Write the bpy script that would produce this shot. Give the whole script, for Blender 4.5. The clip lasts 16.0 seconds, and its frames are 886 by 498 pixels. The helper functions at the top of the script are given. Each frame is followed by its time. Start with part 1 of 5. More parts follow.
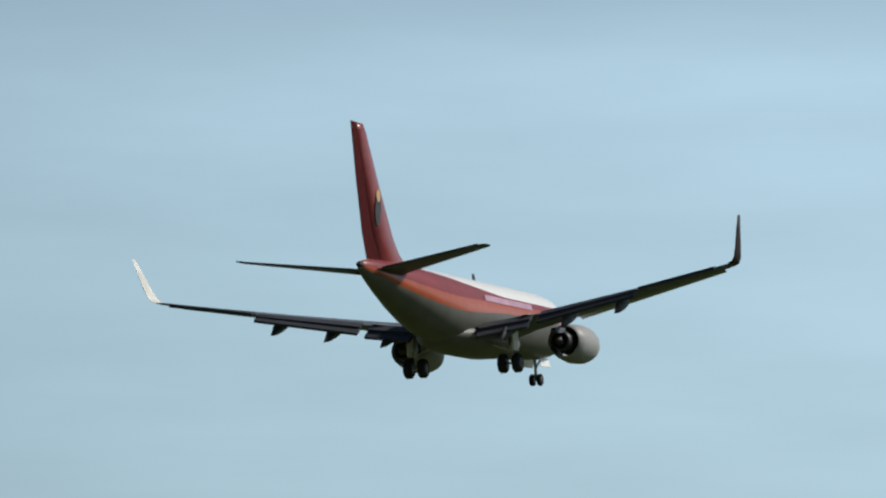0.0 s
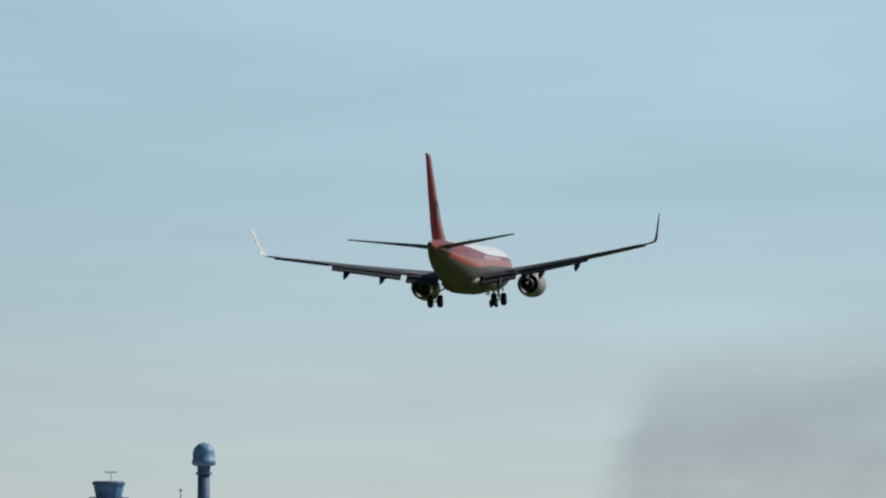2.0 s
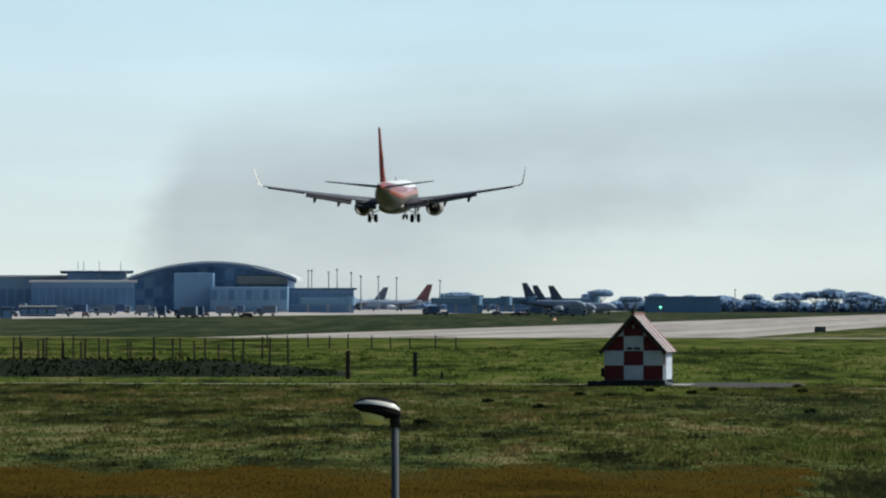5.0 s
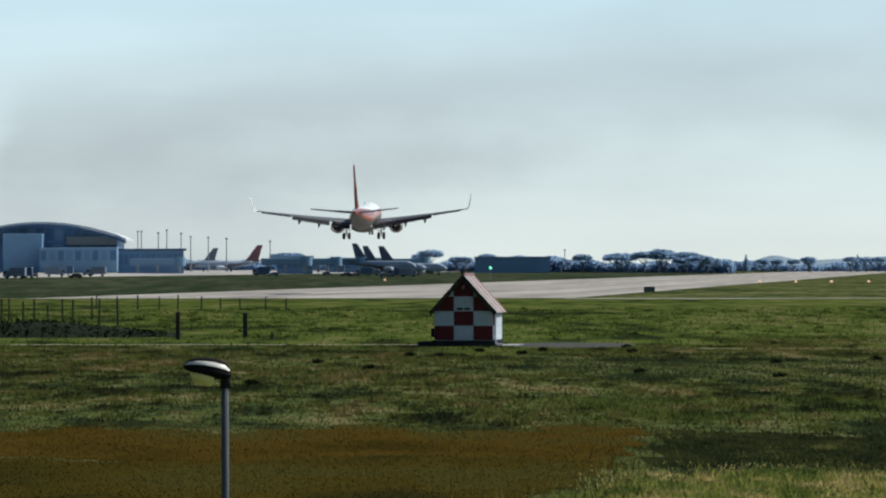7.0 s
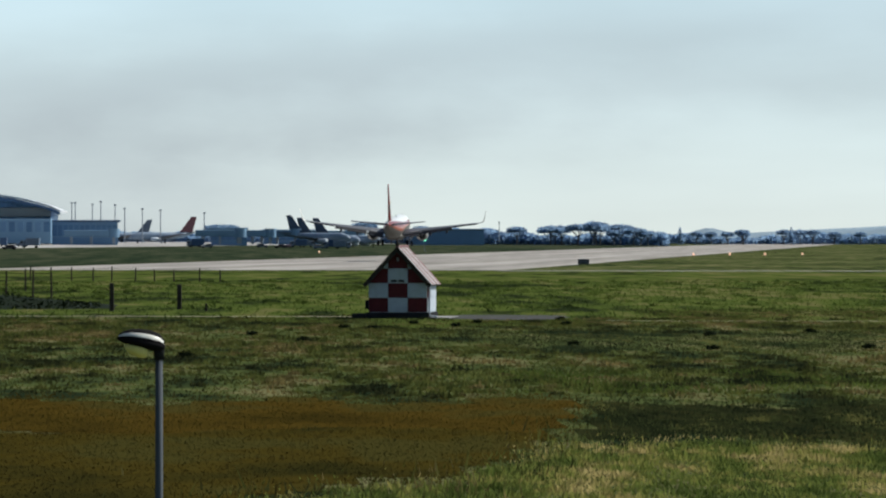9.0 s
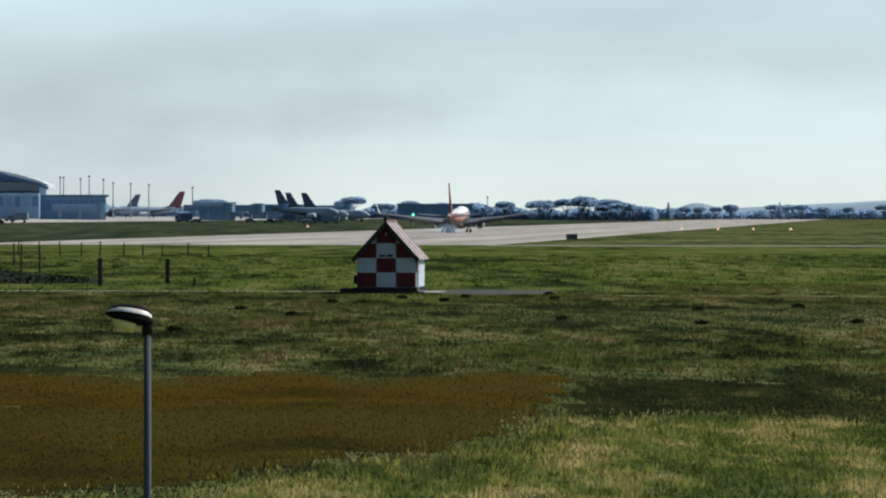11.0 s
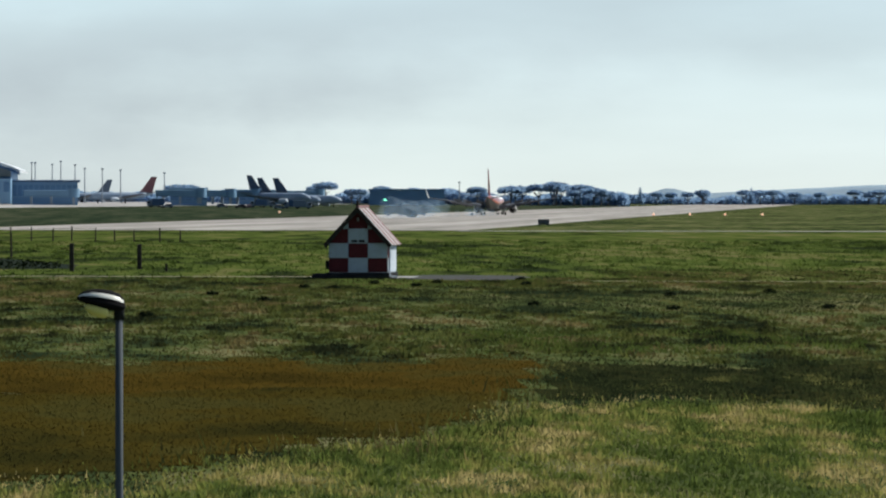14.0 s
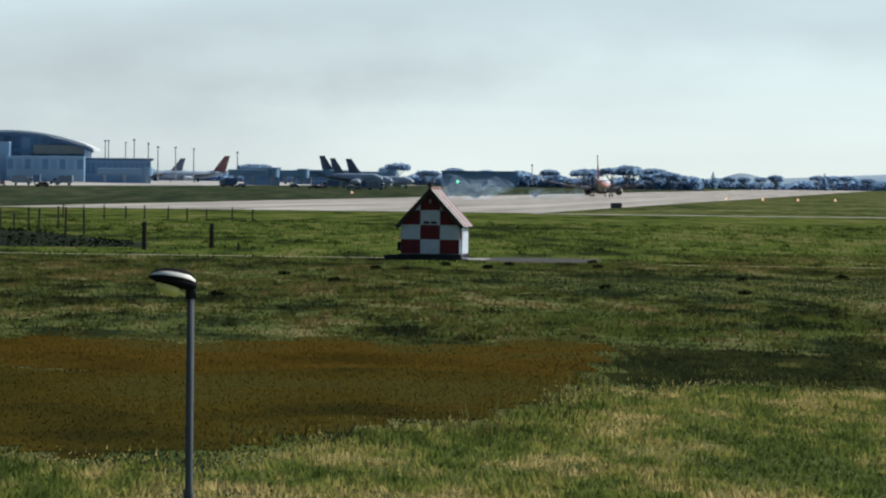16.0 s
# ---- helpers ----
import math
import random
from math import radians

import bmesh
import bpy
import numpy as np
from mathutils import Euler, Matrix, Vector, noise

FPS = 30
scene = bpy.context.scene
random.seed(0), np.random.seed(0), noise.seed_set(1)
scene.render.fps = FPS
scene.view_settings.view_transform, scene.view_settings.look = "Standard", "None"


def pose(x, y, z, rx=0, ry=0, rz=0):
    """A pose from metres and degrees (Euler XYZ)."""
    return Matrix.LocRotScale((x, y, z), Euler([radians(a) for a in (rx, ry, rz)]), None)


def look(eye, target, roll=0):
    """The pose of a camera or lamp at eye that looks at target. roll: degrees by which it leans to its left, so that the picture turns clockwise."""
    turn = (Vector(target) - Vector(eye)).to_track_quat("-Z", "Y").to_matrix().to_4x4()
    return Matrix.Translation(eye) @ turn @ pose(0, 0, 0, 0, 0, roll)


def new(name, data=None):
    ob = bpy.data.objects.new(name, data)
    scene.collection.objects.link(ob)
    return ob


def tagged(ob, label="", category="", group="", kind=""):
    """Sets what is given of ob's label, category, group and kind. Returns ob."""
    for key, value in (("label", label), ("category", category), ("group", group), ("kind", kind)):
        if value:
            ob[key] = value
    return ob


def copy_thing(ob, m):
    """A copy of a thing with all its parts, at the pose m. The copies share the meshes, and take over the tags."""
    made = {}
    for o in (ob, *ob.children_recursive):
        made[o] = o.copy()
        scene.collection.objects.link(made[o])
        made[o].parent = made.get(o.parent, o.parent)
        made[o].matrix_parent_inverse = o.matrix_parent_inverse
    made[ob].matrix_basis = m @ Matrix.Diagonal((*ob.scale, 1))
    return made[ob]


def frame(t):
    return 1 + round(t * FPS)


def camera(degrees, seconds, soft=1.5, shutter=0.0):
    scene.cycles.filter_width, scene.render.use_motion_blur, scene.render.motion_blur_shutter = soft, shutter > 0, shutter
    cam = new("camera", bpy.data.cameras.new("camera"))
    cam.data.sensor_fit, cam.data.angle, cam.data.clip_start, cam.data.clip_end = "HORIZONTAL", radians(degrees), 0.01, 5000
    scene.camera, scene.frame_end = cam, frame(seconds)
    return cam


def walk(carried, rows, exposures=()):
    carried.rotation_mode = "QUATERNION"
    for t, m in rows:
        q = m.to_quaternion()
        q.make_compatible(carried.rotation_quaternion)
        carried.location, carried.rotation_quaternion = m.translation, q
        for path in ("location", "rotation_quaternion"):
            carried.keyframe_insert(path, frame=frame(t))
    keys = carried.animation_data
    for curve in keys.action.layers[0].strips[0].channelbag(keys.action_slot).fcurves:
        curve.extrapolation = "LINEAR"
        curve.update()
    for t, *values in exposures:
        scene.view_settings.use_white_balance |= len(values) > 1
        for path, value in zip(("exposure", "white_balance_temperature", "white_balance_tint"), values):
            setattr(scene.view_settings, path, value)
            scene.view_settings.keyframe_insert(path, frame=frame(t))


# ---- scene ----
# camera: stands still on a low rise and pans after the landing aeroplane
EYE = (0.0, 0.0, 4.5)
PAN = [(0, -16.319, 9.050, 0.090),
       (0.5, -12.829, 7.813, 0.025),
       (1, -10.127, 6.745, -0.005),
       (1.5, -8.419, 4.991, -0.005),
       (2, -7.203, 4.338, 0.000),
       (2.5, -5.807, 3.626, 0.195),
       (3, -4.871, 2.558, -0.382),
       (3.5, -4.097, 1.961, -0.071),
       (4, -2.852, 1.708, 0.036),
       (4.5, -1.699, 1.161, -0.026),
       (5, -0.455, 0.824, -0.063),
       (5.2, 0.001, 0.832, -0.133),
       (7.3, 2.132, 0.216, -0.017),
       (7.5, 2.173, 0.244, 0.092),
       (8, 2.418, 0.203, 0.052),
       (8.5, 2.701, 0.017, 0.009),
       (9, 2.955, -0.157, -0.014),
       (11.5, 3.167, -0.634, 0.013),
       (12, 3.248, -0.734, 0.012),
       (12.5, 3.329, -0.735, 0.032),
       (13, 3.417, -0.733, -0.006),
       (13.5, 3.490, -0.735, 0.041),
       (14, 3.530, -0.734, 0.015),
       (14.5, 3.372, -0.882, 0.209),
       (15, 3.029, -0.967, 0.576),
       (15.5, 2.725, -0.801, 0.736),
       (16, 2.490, -1.000, 0.646)]


def aim(az, el, roll):
    a, b = radians(az), radians(el)
    way = Vector((math.sin(a) * math.cos(b), math.cos(a) * math.cos(b), math.sin(b)))
    return look(EYE, Vector(EYE) + way * 100, roll)


cam = camera(12.78, 16.0, soft=2.2)
walk(cam, [(t, aim(a, b, c)) for t, a, b, c in PAN],
     exposures=[(0.0, -0.25), (0.8, -0.48), (1.6, -0.48), (2.1, -0.36), (2.7, -0.19), (3.4, 0.0), (4.5, 0.04), (9.0, 0.06), (12.0, 0.14), (14.0, 0.16), (16.0, 0.18)])

# world, sky and sun
SUN_AZ, SUN_EL = 62.0, 42.0
world = bpy.data.worlds.new("world")
scene.world = world
world.use_nodes = True
wn, wl = world.node_tree.nodes, world.node_tree.links
wn.clear()
w_out = wn.new("ShaderNodeOutputWorld")
w_bg = wn.new("ShaderNodeBackground")
w_sky = wn.new("ShaderNodeTexSky")
w_sky.sky_type = "NISHITA"
w_sky.sun_disc = False
w_sky.sun_elevation, w_sky.sun_rotation = radians(SUN_EL), radians(SUN_AZ)
w_sky.air_density, w_sky.dust_density, w_sky.ozone_density = 1.0, 0.4, 1.0
w_bg.inputs["Strength"].default_value = 0.055
# a pale veil of haze, thickest at the horizon, with faint uneven cloud in it
w_tc = wn.new("ShaderNodeTexCoord")
w_sep = wn.new("ShaderNodeSeparateXYZ")
w_veil = wn.new("ShaderNodeValToRGB")
vr = w_veil.color_ramp
vr.elements[0].position, vr.elements[0].color = 0.0, (0.97, 0.97, 0.97, 1)
vr.elements[1].position, vr.elements[1].color = 0.45, (0.0, 0.0, 0.0, 1)
vr.elements.new(0.2).color = (0.9, 0.9, 0.9, 1)
vr.elements.new(0.26).color = (0.25, 0.25, 0.25, 1)
w_hue = wn.new("ShaderNodeValToRGB")
hr = w_hue.color_ramp
hr.elements[0].position, hr.elements[0].color = 0.0, (0.66, 0.735, 0.71, 1)
hr.elements[1].position, hr.elements[1].color = 0.22, (0.54, 0.775, 0.93, 1)
hr.elements.new(0.085).color = (0.5, 0.70, 0.81, 1)
w_gain = wn.new("ShaderNodeVectorMath")
w_gain.operation = "SCALE"
w_map = wn.new("ShaderNodeMapping")
w_map.inputs["Scale"].default_value = (4.0, 4.0, 22.0)
w_map.inputs["Rotation"].default_value = (0.0, radians(-4), 0.0)
w_noise = wn.new("ShaderNodeTexNoise")
w_noise.inputs["Scale"].default_value = 2.4
w_noise.inputs["Detail"].default_value = 4.0
w_rng = wn.new("ShaderNodeMapRange")
w_rng.inputs["From Min"].default_value, w_rng.inputs["From Max"].default_value = 0.3, 0.7
w_rng.inputs["To Min"].default_value, w_rng.inputs["To Max"].default_value = 17.6, 19.3
w_mix = wn.new("ShaderNodeMix")
w_mix.data_type = "RGBA"
wl.new(w_tc.outputs["Generated"], w_sep.inputs["Vector"])
wl.new(w_sep.outputs["Z"], w_veil.inputs["Fac"])
wl.new(w_sep.outputs["Z"], w_hue.inputs["Fac"])
wl.new(w_tc.outputs["Generated"], w_map.inputs["Vector"])
wl.new(w_map.outputs["Vector"], w_noise.inputs["Vector"])
wl.new(w_noise.outputs["Fac"], w_rng.inputs["Value"])
wl.new(w_hue.outputs["Color"], w_gain.inputs[0])
# brighter towards the sun's side, deeper away from it
w_dot = wn.new("ShaderNodeVectorMath")
w_dot.operation = "DOT_PRODUCT"
w_dot.inputs[1].default_value = (math.sin(radians(SUN_AZ)), math.cos(radians(SUN_AZ)), 0.0)
w_side = wn.new("ShaderNodeMapRange")
w_side.interpolation_type = "SMOOTHSTEP"
w_side.inputs["From Min"].default_value, w_side.inputs["From Max"].default_value = -0.7, 0.42
w_side.inputs["To Min"].default_value, w_side.inputs["To Max"].default_value = 0.12, 1.08
w_mul = wn.new("ShaderNodeMath")
w_mul.operation = "MULTIPLY"
wl.new(w_tc.outputs["Generated"], w_dot.inputs[0])
wl.new(w_dot.outputs["Value"], w_side.inputs["Value"])
wl.new(w_side.outputs["Result"], w_mul.inputs[0])
wl.new(w_rng.outputs["Result"], w_mul.inputs[1])
wl.new(w_mul.outputs[0], w_gain.inputs["Scale"])
wl.new(w_veil.outputs["Color"], w_mix.inputs["Factor"])
wl.new(w_sky.outputs["Color"], w_mix.inputs["A"])
wl.new(w_gain.outputs["Vector"], w_mix.inputs["B"])
wl.new(w_mix.outputs["Result"], w_bg.inputs["Color"])
wl.new(w_bg.outputs["Background"], w_out.inputs["Surface"])
sun = new("sun", bpy.data.lights.new("sun", "SUN"))
sun.data.energy, sun.data.angle, sun.data.color = 5.0, radians(0.55), (1.0, 0.95, 0.87)
sa, se = radians(SUN_AZ), radians(SUN_EL)
sun.matrix_world = look((math.sin(sa) * math.cos(se) * 50, math.cos(sa) * math.cos(se) * 50, math.sin(se) * 50), (0, 0, 0))


# ---- materials ----
def mat(name, color, rough=0.6, metal=0.0, vary=0.15, scale=2.0, fine=25.0, bump=0.0, tint=None, coat=0.0):
    """A surface with blotches at one scale, grain at a finer one and a slight relief."""
    m = bpy.data.materials.new(name)
    m.use_nodes = True
    nt = m.node_tree
    b = nt.nodes["Principled BSDF"]
    b.inputs["Roughness"].default_value = rough
    b.inputs["Metallic"].default_value = metal
    b.inputs["Coat Weight"].default_value = coat
    b.inputs["Specular IOR Level"].default_value = 0.04 if rough >= 0.75 else 0.3
    tc = nt.nodes.new("ShaderNodeTexCoord")
    n1 = nt.nodes.new("ShaderNodeTexNoise")
    n1.inputs["Scale"].default_value, n1.inputs["Detail"].default_value = scale, 5
    n2 = nt.nodes.new("ShaderNodeTexNoise")
    n2.inputs["Scale"].default_value, n2.inputs["Detail"].default_value = fine, 3
    add = nt.nodes.new("ShaderNodeMath")
    add.operation = "MULTIPLY_ADD"
    add.inputs[1].default_value = 0.35
    rp = nt.nodes.new("ShaderNodeValToRGB")
    c2 = tint or tuple(c * (1 - vary) for c in color)
    c1 = tuple(min(1, c * (1 + vary)) for c in color)
    rp.color_ramp.elements[0].position, rp.color_ramp.elements[1].position = 0.42, 0.88
    rp.color_ramp.elements[0].color, rp.color_ramp.elements[1].color = (*c2, 1), (*c1, 1)
    for n in (n1, n2):
        nt.links.new(tc.outputs["Object"], n.inputs["Vector"])
    nt.links.new(n2.outputs["Fac"], add.inputs[0])
    nt.links.new(n1.outputs["Fac"], add.inputs[2])
    nt.links.new(add.outputs[0], rp.inputs["Fac"])
    nt.links.new(rp.outputs["Color"], b.inputs["Base Color"])
    if bump:
        bp = nt.nodes.new("ShaderNodeBump")
        bp.inputs["Strength"].default_value, bp.inputs["Distance"].default_value = bump, 0.02
        nt.links.new(n2.outputs["Fac"], bp.inputs["Height"])
        nt.links.new(bp.outputs["Normal"], b.inputs["Normal"])
    return m


def glow(name, color, strength):
    m = bpy.data.materials.new(name)
    m.use_nodes = True
    b = m.node_tree.nodes["Principled BSDF"]
    b.inputs["Base Color"].default_value = (*color, 1)
    b.inputs["Emission Color"].default_value = (*color, 1)
    b.inputs["Emission Strength"].default_value = strength
    return m


M_WHITE = mat("white_paint", (0.78, 0.78, 0.76), 0.3, vary=0.05, coat=0.3)
# grey belly, darkened further to stand in for its shade
M_BELLY = mat("shaded_grey_belly_paint", (0.115, 0.115, 0.105), 0.5, vary=0.12, scale=0.8)
M_RED = mat("red_paint", (0.2, 0.03, 0.03), 0.35, vary=0.15, coat=0.3)
M_ORANGE = mat("orange_paint", (0.36, 0.075, 0.03), 0.3, vary=0.12, coat=0.3)
M_DKRED = mat("dark_red_paint", (0.06, 0.01, 0.011), 0.85, vary=0.15)
M_TIPSHADED = mat("shaded_wing_tip_paint", (0.022, 0.01, 0.011), 0.6, vary=0.15)
# wing grey and cowl white carry the shade of their undersides
M_WING = mat("shaded_grey_wing_paint", (0.1, 0.115, 0.14), 0.6, vary=0.12, scale=0.7)
M_COWL = mat("shaded_engine_paint", (0.27, 0.27, 0.265), 0.5, vary=0.08)
M_TIPLIT = mat("lit_wing_tip_paint", (0.62, 0.62, 0.58), 0.4, vary=0.08)
M_LILAC = mat("mottled_lilac", (0.42, 0.26, 0.34), 0.4, vary=0.25, scale=1.5)
M_WINGDK = mat("dark_flap_grey", (0.045, 0.05, 0.06), 0.6, vary=0.15)
M_METAL = mat("bare_metal", (0.55, 0.55, 0.56), 0.3, 1.0, vary=0.1)
M_DKMETAL = mat("sooty_metal", (0.06, 0.06, 0.065), 0.5, 0.6, vary=0.3)
M_TYRE = mat("tyre_rubber", (0.025, 0.025, 0.027), 0.8, vary=0.3)
M_BLACK = mat("black_paint", (0.03, 0.03, 0.03), 0.5, vary=0.3)
M_TAN = mat("tan_emblem_paint", (0.5, 0.33, 0.16), 0.5)
M_HUTRED = mat("hut_red_paint", (0.0984, 0.011, 0.0162), 0.6, vary=0.25, scale=3, bump=0.1)
M_HUTWHITE = mat("hut_white_paint", (0.46, 0.53, 0.6), 0.6, vary=0.1, scale=3, bump=0.1)
M_ROOFTILE = mat("red_roof_sheet", (0.17, 0.085, 0.085), 0.7, vary=0.25, scale=2)
M_DARKWOOD = mat("dark_wood", (0.045, 0.04, 0.035), 0.8, vary=0.3, scale=4, bump=0.2)
M_BASE = mat("dark_plinth", (0.025, 0.027, 0.03), 0.9, vary=0.3)
M_POLE = mat("galvanised_grey", (0.09, 0.105, 0.12), 0.85, 0.0, vary=0.15)
M_LAMPTOP = mat("weathered_pale_grey", (0.28, 0.28, 0.28), 0.5, 0.0, vary=0.2)
M_HOOD = mat("black_lamp_hood", (0.01, 0.01, 0.011), 0.85, vary=0.2)
M_HOODSUN = mat("hood_sun_streak", (0.8, 0.8, 0.74), 0.35, vary=0.1)
M_LENS = mat("yellowed_lamp_lens", (0.8, 0.72, 0.25), 0.3, vary=0.1)
# far walls, glazing and dark roof edges hold blue haze in their colours
M_CLAD = mat("hazed_cladding", (0.15, 0.28, 0.45), 0.5, vary=0.15, scale=0.05)
M_CLADL = mat("hazed_light_cladding", (0.19, 0.33, 0.48), 0.5, vary=0.15, scale=0.05)
M_GLASSB = mat("hazed_glazing", (0.1, 0.21, 0.37), 0.35, vary=0.2, scale=0.1)
# paled so that the colour brings in the sunlit line of roof edges
M_ROOFW = mat("pale_metal_roof", (0.55, 0.58, 0.6), 0.4, vary=0.1, scale=0.05)
M_ROOFD = mat("hazed_dark_roof_edge", (0.08, 0.14, 0.24), 0.6, vary=0.2, scale=0.1)
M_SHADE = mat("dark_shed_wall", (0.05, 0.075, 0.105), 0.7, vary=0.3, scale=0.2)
M_CONTAINER = mat("blue_container_steel", (0.08, 0.17, 0.26), 0.5, vary=0.2, scale=0.3)
M_CABIN = mat("green_cabin_paint", (0.05, 0.26, 0.16), 0.5, vary=0.15)
# hangar roof tone lifted to paint in its sunlit top edge
M_HANGAR = mat("tan_hangar_roof", (0.32, 0.32, 0.3), 0.6, vary=0.12, scale=0.1)
# steel grey paled to put distance haze on the masts
M_MAST = mat("hazed_mast_steel", (0.34, 0.38, 0.42), 0.6, 0.0, vary=0.1)


def streaked(name, dark, pale, turn, across, along, rough=0.85):
    """Concrete worn in long streaks along its way, with slabs of uneven paleness."""
    m = mat(name, pale, rough)
    nt = m.node_tree
    tc = nt.nodes.new("ShaderNodeTexCoord")
    total = None
    for f, w in ((1.0, 0.6), (4.5, 0.4)):
        mp = nt.nodes.new("ShaderNodeMapping")
        mp.vector_type = "TEXTURE"
        mp.inputs["Rotation"].default_value = (0, 0, -turn)
        mp.inputs["Scale"].default_value = (across / f, along / f, 1.0)
        n = nt.nodes.new("ShaderNodeTexNoise")
        n.inputs["Scale"].default_value, n.inputs["Detail"].default_value = 1.0, 4
        k = nt.nodes.new("ShaderNodeMath")
        k.operation = "MULTIPLY_ADD"
        k.inputs[1].default_value, k.inputs[2].default_value = w, 0.0
        nt.links.new(tc.outputs["Object"], mp.inputs["Vector"])
        nt.links.new(mp.outputs["Vector"], n.inputs["Vector"])
        nt.links.new(n.outputs["Fac"], k.inputs[0])
        if total is not None:
            nt.links.new(total, k.inputs[2])
        total = k.outputs[0]
    r = nt.nodes.new("ShaderNodeMapRange")
    r.inputs["From Min"].default_value, r.inputs["From Max"].default_value = 0.36, 0.62
    nt.links.new(total, r.inputs["Value"])
    nt.links.new(colours(nt, r.outputs["Result"], [dark, tuple((a + b) / 2 for a, b in zip(dark, pale)), pale]), nt.nodes["Principled BSDF"].inputs["Base Color"])
    return m


def patchwork(nt, broad=0.4, wide=1.0, deep=1.0, lo=0.425, hi=0.575):
    """Uneven growth, 0 to 1: drifts of tens of metres, clumps of a metre or two, and tussocks."""
    tc = nt.nodes.new("ShaderNodeTexCoord")
    total = None
    for sx, sy, weight, off in ((0.045, 0.02, broad, 0.0), (0.34, 0.1, 0.75 - broad * 0.5, 7.0), (1.5, 0.45, 0.25 - broad * 0.5 + 0.15, 31.0)):
        mp = nt.nodes.new("ShaderNodeMapping")
        mp.inputs["Scale"].default_value = (sx * wide, sy * deep, 0.0)
        mp.inputs["Location"].default_value = (off, off * 0.7, 0.0)
        n = nt.nodes.new("ShaderNodeTexNoise")
        n.inputs["Scale"].default_value, n.inputs["Detail"].default_value, n.inputs["Roughness"].default_value = 1.0, 3, 0.6
        k = nt.nodes.new("ShaderNodeMath")
        k.operation = "MULTIPLY_ADD"
        k.inputs[1].default_value = weight
        nt.links.new(tc.outputs["Object"], mp.inputs["Vector"])
        nt.links.new(mp.outputs["Vector"], n.inputs["Vector"])
        nt.links.new(n.outputs["Fac"], k.inputs[0])
        if total is None:
            k.inputs[2].default_value = 0.0
        else:
            nt.links.new(total, k.inputs[2])
        total = k.outputs[0]
    r = nt.nodes.new("ShaderNodeMapRange")
    whole = broad + 0.75 - broad * 0.5 + 0.4 - broad * 0.5
    r.inputs["From Min"].default_value, r.inputs["From Max"].default_value = lo * whole, hi * whole
    nt.links.new(total, r.inputs["Value"])
    return r.outputs["Result"]


def colours(nt, fac, stops):
    r = nt.nodes.new("ShaderNodeValToRGB")
    e = r.color_ramp.elements
    e[0].position, e[0].color = 0.0, (*stops[0], 1)
    e[1].position, e[1].color = 1.0, (*stops[-1], 1)
    for i, c in enumerate(stops[1:-1]):
        e.new((i + 1) / (len(stops) - 1)).color = (*c, 1)
    nt.links.new(fac, r.inputs["Fac"])
    return r.outputs["Color"]


def ground_material(name, cols, wide=1.0, deep=1.0, broad=0.4):
    """Airfield soil and short grass: green, yellowed and bare patches at several scales."""
    m = bpy.data.materials.new(name)
    m.use_nodes = True
    nt = m.node_tree
    b = nt.nodes["Principled BSDF"]
    b.inputs["Roughness"].default_value = 0.9
    b.inputs["Specular IOR Level"].default_value = 0.0
    nt.links.new(colours(nt, patchwork(nt, broad, wide, deep), cols), b.inputs["Base Color"])
    return m


M_CONC = streaked("runway_concrete", (0.2, 0.19, 0.175), (0.4, 0.385, 0.36), radians(9.81), 9.0, 160.0)
M_APRON = streaked("apron_concrete", (0.27, 0.27, 0.265), (0.42, 0.42, 0.41), radians(9.81), 30.0, 90.0)
# darkest stop paints in shaded hollows that the flat ground lacks
M_GROUND = ground_material("airfield_grass", [(0.0158, 0.0257, 0.0123), (0.0396, 0.0559, 0.021), (0.0634, 0.0846, 0.028), (0.0924, 0.0997, 0.042), (0.132, 0.133, 0.063)])
M_LUSH = ground_material("lush_grass", [(0.0186, 0.0273, 0.0112), (0.0433, 0.063, 0.0168), (0.0619, 0.0894, 0.0202), (0.0805, 0.101, 0.0269), (0.114, 0.114, 0.0448)], 0.8, 0.5, 0.5)
M_DRYBED = ground_material("red_brown_bed", [(0.0357, 0.026, 0.0055), (0.0493, 0.0344, 0.0066), (0.0595, 0.04, 0.0077), (0.051, 0.0437, 0.011)], 0.5, 0.7)
M_BROWNBED = ground_material("olive_brown_bed", [(0.024, 0.023, 0.006), (0.036, 0.031, 0.007), (0.047, 0.037, 0.007), (0.046, 0.042, 0.011)], 0.6, 0.9)
M_DARKBED = ground_material("dark_bed", [(0.01, 0.014, 0.006), (0.016, 0.02, 0.008), (0.024, 0.027, 0.01), (0.04, 0.04, 0.012)])
M_FARGRASS = ground_material("far_dull_grass", [(0.0196, 0.0317, 0.019), (0.0294, 0.0422, 0.0247), (0.0392, 0.051, 0.0304), (0.0525, 0.0616, 0.038)], 0.5, 0.12)
# near-black earth: the bank's shade is put into its colour
M_BANK = mat("shaded_bank_earth", (0.008, 0.014, 0.007), 0.95, vary=0.4, scale=0.4)
M_GRAVEL = mat("grey_gravel", (0.06, 0.062, 0.06), 0.9, vary=0.3, scale=0.6, fine=6)
M_TRACK = mat("sandy_track", (0.2, 0.19, 0.13), 0.9, vary=0.3, scale=0.5, fine=5)


